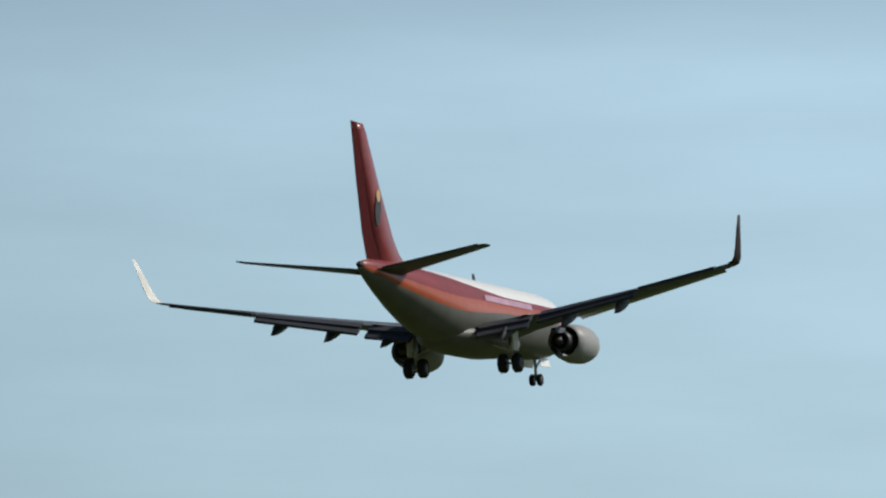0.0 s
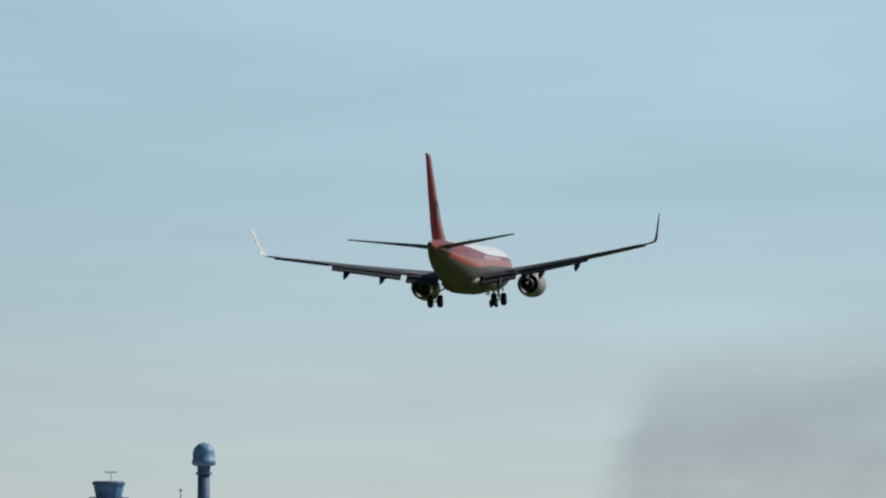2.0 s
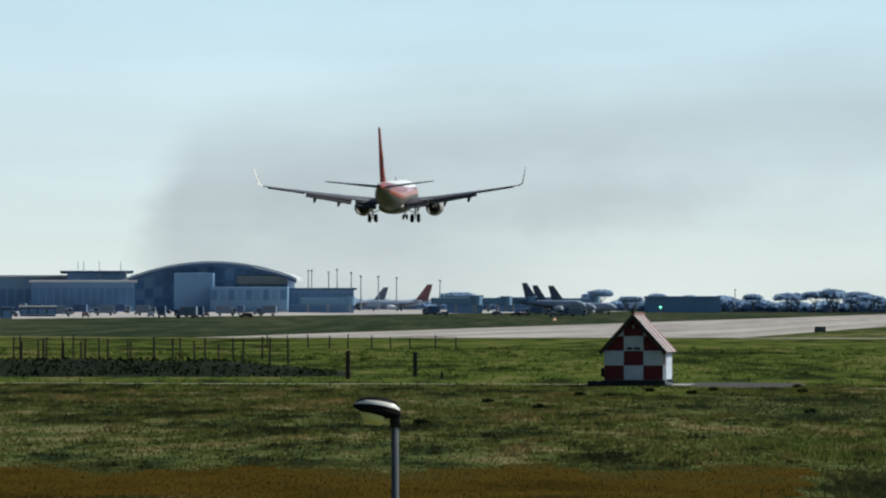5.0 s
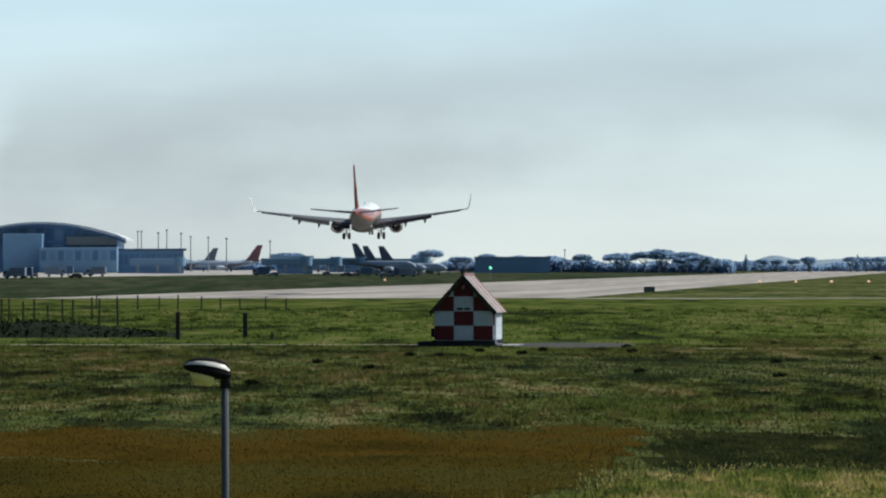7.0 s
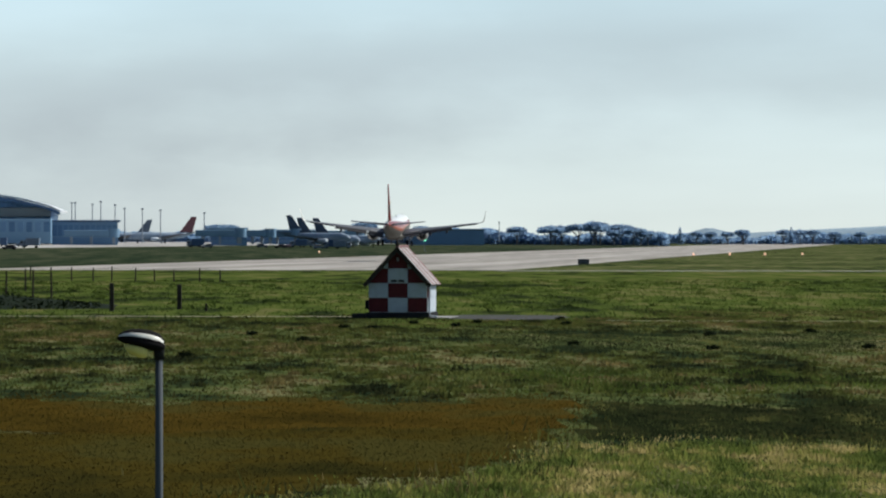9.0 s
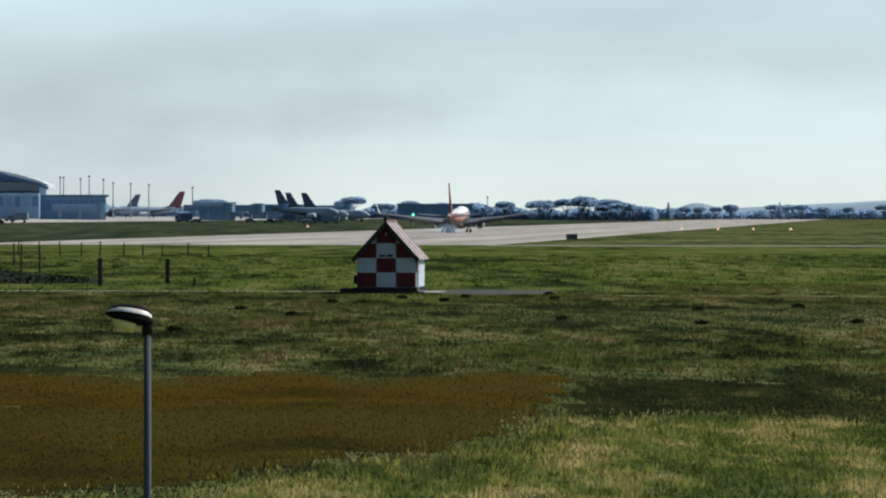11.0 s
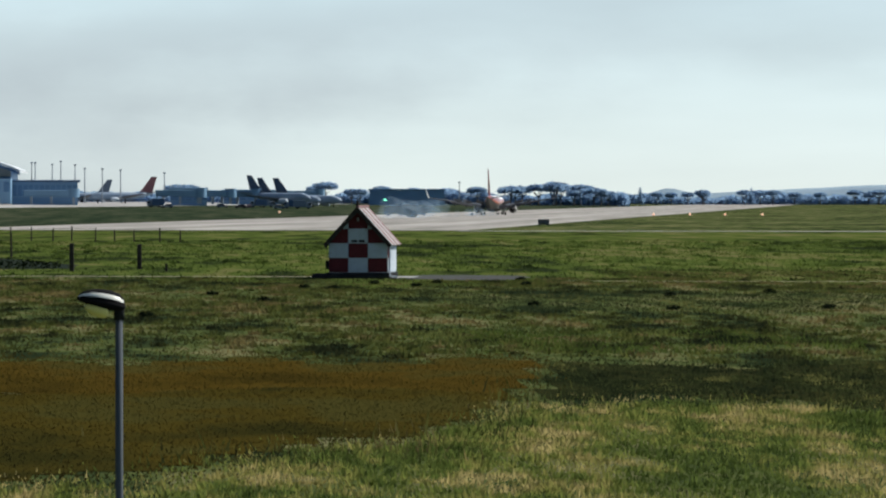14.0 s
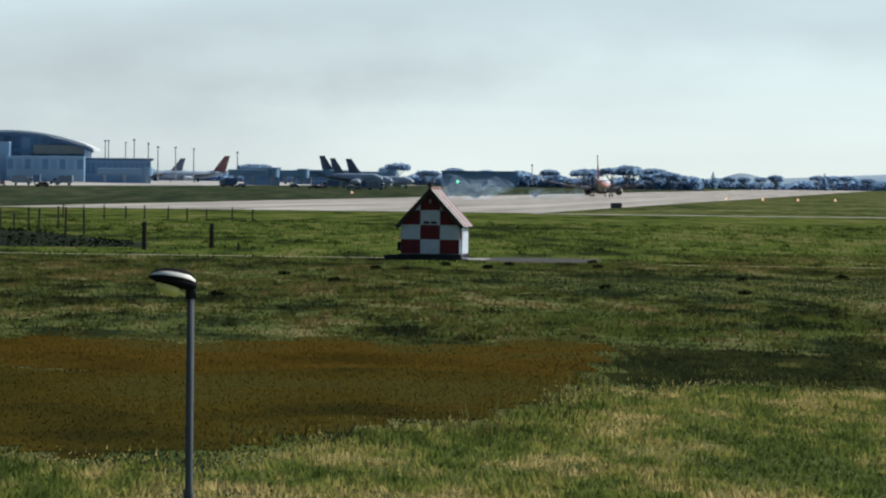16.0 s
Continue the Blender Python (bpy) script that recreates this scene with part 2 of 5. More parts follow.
def blade_material(name, stops, wide=1.0, deep=1.0, own=0.12, through_=0.6, broad=0.4):
    """Leaves that let light through; the colour drifts in patches and from blade to blade."""
    m = bpy.data.materials.new(name)
    m.use_nodes = True
    nt = m.node_tree
    b = nt.nodes["Principled BSDF"]
    b.inputs["Roughness"].default_value = 0.8
    b.inputs["Specular IOR Level"].default_value = 0.02
    g = nt.nodes.new("ShaderNodeNewGeometry")
    blend = nt.nodes.new("ShaderNodeMix")
    blend.inputs["Factor"].default_value = own
    tr = nt.nodes.new("ShaderNodeBsdfTranslucent")
    mx = nt.nodes.new("ShaderNodeMixShader")
    mx.inputs["Fac"].default_value = through_
    L = nt.links.new
    L(patchwork(nt, broad, wide, deep), blend.inputs["A"])
    L(g.outputs["Random Per Island"], blend.inputs["B"])
    tint = colours(nt, blend.outputs["Result"], stops)
    L(tint, b.inputs["Base Color"])
    L(tint, tr.inputs["Color"])
    L(b.outputs[0], mx.inputs[1])
    L(tr.outputs[0], mx.inputs[2])
    L(mx.outputs[0], nt.nodes["Material Output"].inputs["Surface"])
    return m


# darkest stops double as the shade between lumps of the field
M_BLADE = blade_material("grass_blades", [(0.0144, 0.02, 0.0101), (0.0351, 0.04, 0.0152), (0.0577, 0.07, 0.0203), (0.0876, 0.1, 0.0264), (0.0929, 0.08, 0.0324), (0.186, 0.15, 0.0608)])
M_BLADEL = blade_material("lush_blades", [(0.0232, 0.0374, 0.0131), (0.0507, 0.0769, 0.0179), (0.0792, 0.115, 0.0238), (0.137, 0.154, 0.0476)], 0.8, 0.5)
M_BLADEY = blade_material("yellowed_blades", [(0.05, 0.075, 0.018), (0.095, 0.13, 0.03), (0.16, 0.185, 0.044), (0.26, 0.235, 0.075), (0.42, 0.34, 0.15)], 1.2, 1.4, broad=0.12)
M_BLADER = blade_material("red_brown_blades", [(0.0361, 0.0304, 0.0066), (0.0492, 0.0386, 0.0077), (0.0623, 0.046, 0.0088), (0.0574, 0.0515, 0.0132)], 0.5, 0.7, 0.1)
M_BLADEB = blade_material("olive_brown_blades", [(0.0239, 0.0247, 0.0088), (0.0386, 0.0323, 0.0088), (0.0515, 0.0389, 0.0088), (0.046, 0.0456, 0.0132)], 0.6, 0.9, 0.1)
M_BLADED = blade_material("dark_blades", [(0.0168, 0.024, 0.0117), (0.0312, 0.0408, 0.0156), (0.0504, 0.0624, 0.0221), (0.144, 0.144, 0.0455)], 1.2, 1.2)
# far foliage holds its distance haze as pale blue in the colour
M_HAZELEAF = blade_material("hazed_tree_foliage", [(0.196, 0.312, 0.456), (0.23, 0.36, 0.528), (0.265, 0.408, 0.576)], through_=0.8)
# dark leaves, which also carry the shade of the bank's shrubs
M_BUSH = blade_material("dark_bush_foliage", [(0.005, 0.01, 0.005), (0.008, 0.014, 0.006), (0.012, 0.02, 0.008)], through_=0.05)
# the hills' blue is distance haze put into the base colour
M_HILL = mat("hazed_far_hill", (0.28, 0.38, 0.46), 0.9, vary=0.1, scale=0.01, fine=0.1)
# dark, mostly bluish paints for all the vehicles
M_CARS = [mat("car_slate_blue", (0.14, 0.19, 0.26), 0.4), mat("car_grey", (0.1, 0.13, 0.17), 0.3), mat("car_blue", (0.05, 0.1, 0.2), 0.3), mat("car_dull_mauve", (0.08, 0.06, 0.075), 0.3)]
M_GLASS = mat("dark_car_glass", (0.02, 0.025, 0.03), 0.1)
M_SIGNAL = glow("orange_approach_light", (1.0, 0.6, 0.4), 0.7)
M_GREEN = glow("green_signal_light", (0.2, 1.0, 0.6), 1.2)
M_BARK = mat("grey_brown_bark", (0.12, 0.13, 0.14), 0.9, vary=0.3)


def smoke_material(name, color, alpha, scale):
    """Thin smoke: mostly see-through, thicker and thinner in wisps."""
    m = bpy.data.materials.new(name)
    m.use_nodes = True
    nt = m.node_tree
    nt.nodes.clear()
    o = nt.nodes.new("ShaderNodeOutputMaterial")
    t = nt.nodes.new("ShaderNodeBsdfTransparent")
    front = nt.nodes.new("ShaderNodeBsdfDiffuse")
    back = nt.nodes.new("ShaderNodeBsdfTranslucent")
    d = nt.nodes.new("ShaderNodeAddShader")
    for k, n in enumerate((front, back)):
        n.inputs["Color"].default_value = (*color, 1)
        nt.links.new(n.outputs[0], d.inputs[k])
    n = nt.nodes.new("ShaderNodeTexNoise")
    n.inputs["Scale"].default_value, n.inputs["Detail"].default_value = scale, 4
    c = nt.nodes.new("ShaderNodeTexCoord")
    r = nt.nodes.new("ShaderNodeMapRange")
    r.inputs["From Min"].default_value, r.inputs["From Max"].default_value = 0.35, 0.7
    r.inputs["To Min"].default_value, r.inputs["To Max"].default_value = 0.0, alpha
    mx = nt.nodes.new("ShaderNodeMixShader")
    nt.links.new(c.outputs["Object"], n.inputs["Vector"])
    nt.links.new(n.outputs["Fac"], r.inputs["Value"])
    nt.links.new(r.outputs["Result"], mx.inputs["Fac"])
    nt.links.new(t.outputs[0], mx.inputs[1])
    nt.links.new(d.outputs[0], mx.inputs[2])
    nt.links.new(mx.outputs[0], o.inputs["Surface"])
    return m


M_PUFF = smoke_material("tyre_smoke", (0.58, 0.8, 1.0), 0.045, 0.35)


# ---- mesh helpers ----
def part(name, bm, material, parent=None, label="", smooth=False):
    me = bpy.data.meshes.new(name)
    bm.normal_update()
    bm.to_mesh(me)
    bm.free()
    for m in material if isinstance(material, (list, tuple)) else [material]:
        me.materials.append(m)
    if smooth:
        for p in me.polygons:
            p.use_smooth = True
    ob = new(name, me)
    ob.parent = parent
    if label:
        tagged(ob, label)
    return ob


def empty(name, m=None):
    ob = new(name)
    ob.empty_display_size = 0.5
    if m is not None:
        ob.matrix_world = m
    return ob


def box(bm, x0, x1, y0, y1, z0, z1, bevel=0.0, mi=0):
    vs = [bm.verts.new(p) for p in ((x0, y0, z0), (x1, y0, z0), (x1, y1, z0), (x0, y1, z0), (x0, y0, z1), (x1, y0, z1), (x1, y1, z1), (x0, y1, z1))]
    fs = [bm.faces.new([vs[i] for i in f]) for f in ((3, 2, 1, 0), (4, 5, 6, 7), (0, 1, 5, 4), (1, 2, 6, 5), (2, 3, 7, 6), (3, 0, 4, 7))]
    for f in fs:
        f.material_index = mi
    if bevel:
        bmesh.ops.bevel(bm, geom=list({e for f in fs for e in f.edges}), offset=bevel, segments=1, affect="EDGES")
    return bm


def boxm(x0, x1, y0, y1, z0, z1, bevel=0.0):
    return box(bmesh.new(), x0, x1, y0, y1, z0, z1, bevel)


def loft(bm, rings, cap=True, close=True, mi=None):
    """Joins rings of points, in order; mi(i, j) picks the material of a face."""
    rows = [[bm.verts.new(p) for p in r] for r in rings]
    k = len(rows[0])
    for i in range(len(rows) - 1):
        for j in range(k if close else k - 1):
            a, b, c, d = rows[i][j], rows[i][(j + 1) % k], rows[i + 1][(j + 1) % k], rows[i + 1][j]
            f = bm.faces.new((a, b, c, d))
            if mi:
                f.material_index = mi(i, j)
    if cap:
        for r in (rows[0], rows[-1]):
            try:
                bm.faces.new(r)
            except ValueError:
                pass
    bmesh.ops.recalc_face_normals(bm, faces=bm.faces[:])
    return bm


def ring(c, u, v, ru, rv, k=16):
    c, u, v = Vector(c), Vector(u), Vector(v)
    return [c + u * (ru * math.cos(2 * math.pi * i / k)) + v * (rv * math.sin(2 * math.pi * i / k)) for i in range(k)]


def tube(bm, pts, radii, k=8):
    """A round bar through points."""
    rings = []
    for i, p in enumerate(pts):
        d = (Vector(pts[min(i + 1, len(pts) - 1)]) - Vector(pts[max(i - 1, 0)])).normalized()
        u = d.orthogonal().normalized() if abs(d.z) > 0.95 else d.cross(Vector((0, 0, 1))).normalized()
        rings.append(ring(p, u, d.cross(u), radii[i], radii[i], k))
    return loft(bm, rings)


def tubem(pts, radii, k=8):
    return tube(bmesh.new(), pts, radii, k)


# ---- the airfield: u runs along the runway, a to its left ----
HEAD = radians(9.81)
ALONG = Vector((math.sin(HEAD), math.cos(HEAD), 0))
ASIDE = Vector((-math.cos(HEAD), math.sin(HEAD), 0))
OFF = 101.2


def rise(a):
    """Height of the ground a metres left of the runway's middle."""
    return max(0.0, min(1.0, (a - 45) / 285)) * 2.3


def field(u, a, up=0.0):
    p = ALONG * u + ASIDE * (a + OFF)
    return Vector((p.x, p.y, rise(a) + up))


def far(h, v, d):
    """A point d metres ahead; h and v in thousandths of d to the right of and above the eye."""
    return Vector((h * d / 1000, d, 4.5 + v * d / 1000))


def sheet(name, us, ass, up, material, label, kind="structure", category=""):
    bm = bmesh.new()
    loft(bm, [[field(u, a, up) for a in ass] for u in us], cap=False, close=False)
    for f in bm.faces:
        if f.normal.z < 0:
            f.normal_flip()
    return tagged(part(name, bm, material), label, category, kind=kind)


sheet("ground", [-300, -100, 0, 50, 100, 150, 200, 300, 500, 800, 1200, 2000, 3000, 4900], [-2500, -1200, -600, -300, -150, -50, 0, 45, 120, 200, 330, 600, 1200, 2500], 0.0,
      M_GROUND, "mown green and yellowed airfield grass", category="ground")
sheet("runway", [548, 800, 1200, 2000, 3000, 3700], [-44, 0, 34], 0.03, M_CONC, "pale worn concrete runway", category="runway")
sheet("apron_taxiway", [300, 900, 1500, 2200, 3000], [196, 260, 330, 520], 0.03, M_APRON, "pale concrete apron and taxiway", category="apron")
sheet("service_road", [536, 543], [-700, -300, -44], 0.03, M_APRON, "narrow pale service road", category="road")
bm = bmesh.new()
loft(bm, [[field(u0 + (536 - u0) * f, a, 0.012) for f in (0, 0.2, 0.5, 1)] for a, u0 in ((-420 + 3 * i, 212 + 16 * noise.noise((i * 0.05, 2, 0)) + 22 * noise.noise((i * 0.31, 0, 1)) + 10 * noise.noise((i * 0.9, 5, 1))) for i in range(191))], cap=False, close=False)
for f in bm.faces:
    if f.normal.z < 0:
        f.normal_flip()
tagged(part("lush_verge", bm, M_LUSH), "bright green grass before the runway", "grass", kind="structure")
sheet("far_verge", [560, 900, 1400, 2400], [36, 45, 120, 190], 0.012, M_FARGRASS, "dull grass strip beyond the runway", category="grass")


def patch(name, cx, cy, rx, ry, up, material, label, category, seed, k=48, rough=0.18):
    """A flat patch with an uneven outline."""
    bm = bmesh.new()
    pts = []
    for i in range(k):
        q = 2 * math.pi * i / k
        r = 1 + rough * noise.noise((math.cos(q) * 1.7 + seed, math.sin(q) * 1.7, seed)) + rough * 0.6 * noise.noise((math.cos(q) * 5 + seed, math.sin(q) * 5, seed * 2))
        pts.append(bm.verts.new((cx + rx * r * math.cos(q), cy + ry * r * math.sin(q), up)))
    bm.faces.new(pts)
    return tagged(part(name, bm, material), label, category, kind="structure")


patch("gravel_patch", 15.0, 224.0, 4.0, 7.0, 0.02, M_GRAVEL, "grey gravel beside the hut", "gravel", 3.1)
tagged(part("dirt_track", loft(bmesh.new(), [[Vector((x, y + 0.9 * noise.noise((x * 0.1, 0, 5)) + d, 0.02)) for d in (-0.9, 0.9)] for x, y in [(-60 + 3.0 * i, 237 - 0.17 * i * 3.0) for i in range(24)]], cap=False, close=False), M_TRACK), "pale sandy track through the grass", "track", kind="structure")
tagged(part("grass_track", loft(bmesh.new(), [[Vector((x, y + 0.9 * noise.noise((x * 0.1, 0, 9)) + d, 0.02)) for d in (-0.6, 0.6)] for x, y in [(20 + 3.0 * i, 214 - 0.17 * i * 3.0) for i in range(16)]], cap=False, close=False), M_TRACK), "pale worn wheel track in the grass", "track", kind="structure")


# ---- beds of reddish and dark plants, and the grass itself ----
def bed_low(x):
    return np.interp(x, [-14, -6, -3.3, 0.5, 4.1, 7, 10], [56, 60, 61.5, 65, 73, 86, 108])


def blades(name, n, rx, ry, keep, height, width, material, label, category, seed, clump=0.0):
    """Many single blades over a stretch of ground; keep(x, y) says where they grow."""
    rng = np.random.default_rng(seed)
    y = np.sqrt(rng.uniform(ry[0] ** 2, ry[1] ** 2, n))
    x = y * rng.uniform(rx[0], rx[1], n)
    m = keep(x + rng.normal(0, 0.35, n), y + rng.normal(0, 2.2, n))
    if clump:
        f = np.sin(x * 1.3 + 2 * np.sin(y * 0.21)) + np.sin(y * 0.37 + 1.5 * np.sin(x * 0.7)) + np.sin(x * 0.31 - y * 0.11)
        m &= rng.uniform(-2.2, 2.2, n) < f * clump + 2.2 * (1 - clump)
    x, y = x[m], y[m]
    k = len(x)
    h = height * rng.gamma(5.0, 0.2, k)
    w = width * rng.uniform(0.6, 1.4, k)
    q = rng.uniform(-1.1, 1.1, k)
    lx, ly = rng.normal(0, 0.35, k) * h, rng.normal(0, 0.35, k) * h
    v = np.empty((k, 3, 3))
    v[:, 0] = np.stack([x - w * np.cos(q), y - w * np.sin(q), np.zeros(k)], 1)
    v[:, 1] = np.stack([x + w * np.cos(q), y + w * np.sin(q), np.zeros(k)], 1)
    v[:, 2] = np.stack([x + lx, y + ly, h], 1)
    me = bpy.data.meshes.new(name)
    me.from_pydata(v.reshape(-1, 3).tolist(), [], np.arange(3 * k).reshape(-1, 3).tolist())
    me.materials.append(material)
    return tagged(new(name, me), label, category, kind="stuff")


def tussocks(name, n, each, rx, ry, keep, height, width, material, label, seed):
    """Clumps of longer blades that lean outwards from their roots."""
    rng = np.random.default_rng(seed)
    cy = np.sqrt(rng.uniform(ry[0] ** 2, ry[1] ** 2, n))
    cx = cy * rng.uniform(rx[0], rx[1], n)
    drift = np.sin(cx * 0.5 + 1.3 * np.sin(cy * 0.09)) + np.sin(cy * 0.16 + 1.7 * np.sin(cx * 0.23)) + np.sin(cx * 0.13 + cy * 0.05)
    m = keep(cx, cy) & (rng.uniform(-2.0, 2.5, n) < drift)
    cx, cy = cx[m], cy[m]
    k = len(cx) * each
    spread = np.repeat(rng.uniform(0.14, 0.5, len(cx)), each)
    tall = np.repeat(rng.uniform(0.6, 1.4, len(cx)), each)
    q, d = rng.uniform(0, 2 * np.pi, k), np.sqrt(rng.uniform(0, 1, k))
    x, y = np.repeat(cx, each) + spread * 1.5 * d * np.cos(q), np.repeat(cy, each) + spread * d * np.sin(q)
    h = height * tall * (1.1 - 0.7 * d) * rng.uniform(0.6, 1.2, k)
    w = width * rng.uniform(0.6, 1.4, k)
    t = rng.uniform(-1.2, 1.2, k)
    v = np.empty((k, 3, 3))
    v[:, 0] = np.stack([x - w * np.cos(t), y - w * np.sin(t), np.zeros(k)], 1)
    v[:, 1] = np.stack([x + w * np.cos(t), y + w * np.sin(t), np.zeros(k)], 1)
    v[:, 2] = np.stack([x + h * 0.6 * d * np.cos(q) + rng.normal(0, 0.25, k) * h, y + h * 0.6 * d * np.sin(q), h], 1)
    me = bpy.data.meshes.new(name)
    me.from_pydata(v.reshape(-1, 3).tolist(), [], np.arange(3 * k).reshape(-1, 3).tolist())
    me.materials.append(material)
    return tagged(new(name, me), label, "grass", kind="stuff")


def in_bed(x, y):
    e = 2.0 * np.sin(x * 0.9) + 1.2 * np.sin(x * 2.3 + y * 0.3)
    return (y > bed_low(x) + e * 0.7) & (y < 112 + e) & (x < 9.5)


def in_dark(x, y):
    e = 1.8 * np.sin(x * 0.7 + 1) + 1.0 * np.sin(x * 2.1)
    return (y > 84 + e - 0.15 * (x - 14)) & (y < 109 + e) & (x > 5.5 + 0.12 * (100 - y)) & ~in_bed(x, y) | (y > 158 + 2 * e) & (y < 186 + 2 * e) & (x > 11 + 2 * e) & (x < 45)


def bare(x, y):
    """The gravel by the hut and the two worn tracks."""
    gravel = ((x - 15) / 4.2) ** 2 + ((y - 222.5) / 8.5) ** 2 < 1
    west = (x < 9) & (y < 237 - 0.17 * (x + 60) + 1.4) & (y > 237 - 0.17 * (x + 60) - 3.2)
    east = (x > 20) & (y < 214 - 0.17 * (x - 20) + 1.2) & (y > 214 - 0.17 * (x - 20) - 2.6)
    bank = (x < -6) & (y > 249) & (y < 270)
    return gravel | west | east | bank


def near_dry(x, y):
    return (y < 86) & ~in_bed(x, y) & ~in_dark(x, y)


def middle(x, y):
    return (y >= 86) & ~in_bed(x, y) & ~in_dark(x, y) & ~bare(x, y) & ((y < 226 + 6 * np.sin(x * 0.2)) | (x > 24))


def bed(name, keep, x0, x1, y0, y1, material, label, category, step=0.7):
    """Ground of a bed: the squares of a fine grid that lie in it."""
    bm = bmesh.new()
    vs = {}
    for i in range(int((x1 - x0) / step)):
        for j in range(int((y1 - y0) / step)):
            x, y = x0 + i * step, y0 + j * step
            if keep(np.array([x + step / 2]), np.array([y + step / 2]))[0]:
                corners = ((i, j), (i + 1, j), (i + 1, j + 1), (i, j + 1))
                for c in corners:
                    if c not in vs:
                        vs[c] = bm.verts.new((x0 + c[0] * step, y0 + c[1] * step, 0.012))
                bm.faces.new([vs[c] for c in corners])
    return tagged(part(name, bm, material), label, category, kind="structure")


bed("red_plant_bed", lambda x, y: in_bed(x, y - 3.0) & in_bed(x + 0.6, y + 3.0) & (y > 92.5 + 1.5 * np.sin(x * 0.6)), -16, 12, 54, 116, M_DRYBED, "red-brown bed of low dry plants", "plant bed")
bed("brown_plant_bed", lambda x, y: in_bed(x, y - 3.0) & in_bed(x + 0.6, y + 3.0) & (y <= np.minimum(92.5, 91.9 + np.maximum(0, x + 4) * 0.4) + 1.5 * np.sin(x * 0.6)), -16, 12, 54, 116, M_BROWNBED, "olive-brown bed of low plants", "plant bed")
bed("dark_plant_bed", lambda x, y: in_dark(x - 0.5, y - 3.0) & in_dark(x, y + 3.0), 5, 26, 78, 114, M_DARKBED, "dark bed of low plants", "plant bed")
blades("dry_plants", 45000, (-0.13, 0.12), (88, 116), lambda x, y: in_bed(x, y) & (y > 92 + 1.5 * np.sin(x * 0.6)), 0.035, 0.02, M_BLADER, "red-brown low dry plants in a bed", "plants", 1)
blades("brown_plants", 60000, (-0.15, 0.1), (56, 94), lambda x, y: in_bed(x, y) & (y < 92.5 + 1.5 * np.sin(x * 0.6)), 0.032, 0.02, M_BLADEB, "olive-brown low plants in a bed", "plants", 11)
blades("dark_plants", 75000, (0.03, 0.21), (78, 192), in_dark, 0.075, 0.022, M_BLADED, "dark green low plants in a dark patch", "plants", 2, 0.5)
blades("yellowed_grass", 120000, (-0.12, 0.19), (54, 90), near_dry, 0.065, 0.018, M_BLADEY, "yellowed mown grass in loose tufts", "grass", 3, 0.55)
blades("tall_tufts", 9000, (-0.06, 0.19), (66, 100), lambda x, y: ~in_dark(x, y) & (np.abs(y - bed_low(x) + 1) < 4.5), 0.2, 0.02, M_BLADE, "taller green tufts along the bed", "grass", 4, 0.7)
blades("field_grass", 170000, (-0.24, 0.21), (86, 250), middle, 0.065, 0.035, M_BLADE, "rough green and brown field grass", "grass", 5, 0.6)
blades("verge_grass", 72000, (-0.26, 0.22), (214, 420), lambda x, y: (y > 226 + 6 * np.sin(x * 0.2)) & (y < 415) & ~bare(x, y), 0.1, 0.075, M_BLADEL, "bright green verge grass in clumps", "grass", 12, 0.75)
blades("field_tufts", 14000, (-0.24, 0.21), (90, 240), middle, 0.1, 0.045, M_BLADE, "ragged taller tufts in the field", "grass", 8, 0.9)


blades("bright_grass", 14000, (0.05, 0.17), (114, 134), lambda x, y: (np.sin(x * 0.8 + y * 0.2) + np.sin(x * 0.31 - 0.4 * y) > -0.2) & (x > 7), 0.08, 0.022, M_BLADEL, "fresh bright green grass streaks", "grass", 9, 0.4)
tussocks("near_tussocks", 2600, 36, (-0.13, 0.19), (54, 92), near_dry, 0.17, 0.022, M_BLADEY, "yellowed grass tussocks in the foreground", 21)
tussocks("field_tussocks", 9000, 30, (-0.2, 0.22), (92, 240), middle, 0.17, 0.04, M_BLADE, "rough grass tussocks across the field", 22)
tussocks("patch_tussocks", 700, 30, (0.03, 0.21), (80, 112), in_dark, 0.13, 0.03, M_BLADED, "dark green tussocks in the dark patch", 23)
tussocks("verge_tussocks", 1300, 24, (-0.26, 0.22), (250, 420), lambda x, y: (y > 250) & ~bare(x, y), 0.3, 0.09, M_BLADEL, "green tussocks on the verge", 24)


def make_tuft(r, seed):
    rnd = random.Random(seed)
    bm = bmesh.new()
    for _ in range(220):
        q, rr, z = rnd.uniform(0, 6.28), r * math.sqrt(rnd.random()), rnd.uniform(0.0, r * 0.8)
        c = Vector((rr * math.cos(q), rr * math.sin(q), z * (1 - 0.5 * rr / r)))
        s = r * 0.3
        bm.faces.new([bm.verts.new(c + Vector((rnd.uniform(-s, s), rnd.uniform(-s, s), rnd.uniform(0, s)))) for _ in range(3)])
    return tagged(part("dark_tuft", bm, M_BUSH), "small dark weed tuft in the grass", "weed", "weed tufts in the field")


tuft = make_tuft(0.28, 1)
tuft.location = (16.8, 203.0, 0)
for x, y in ((5.2, 196.5), (6.6, 194.8), (9.1, 206.0), (11.0, 200.4), (0.6, 183.0), (19.0, 158.0), (25.5, 159.0), (14.0, 165.0), (21.5, 180.0), (12.5, 208.0), (2.8, 172.5), (27.0, 186.0), (-2.0, 150.0), (17.5, 215.0)):
    copy_thing(tuft, pose(x, y, 0, 0, 0, 97 * x))


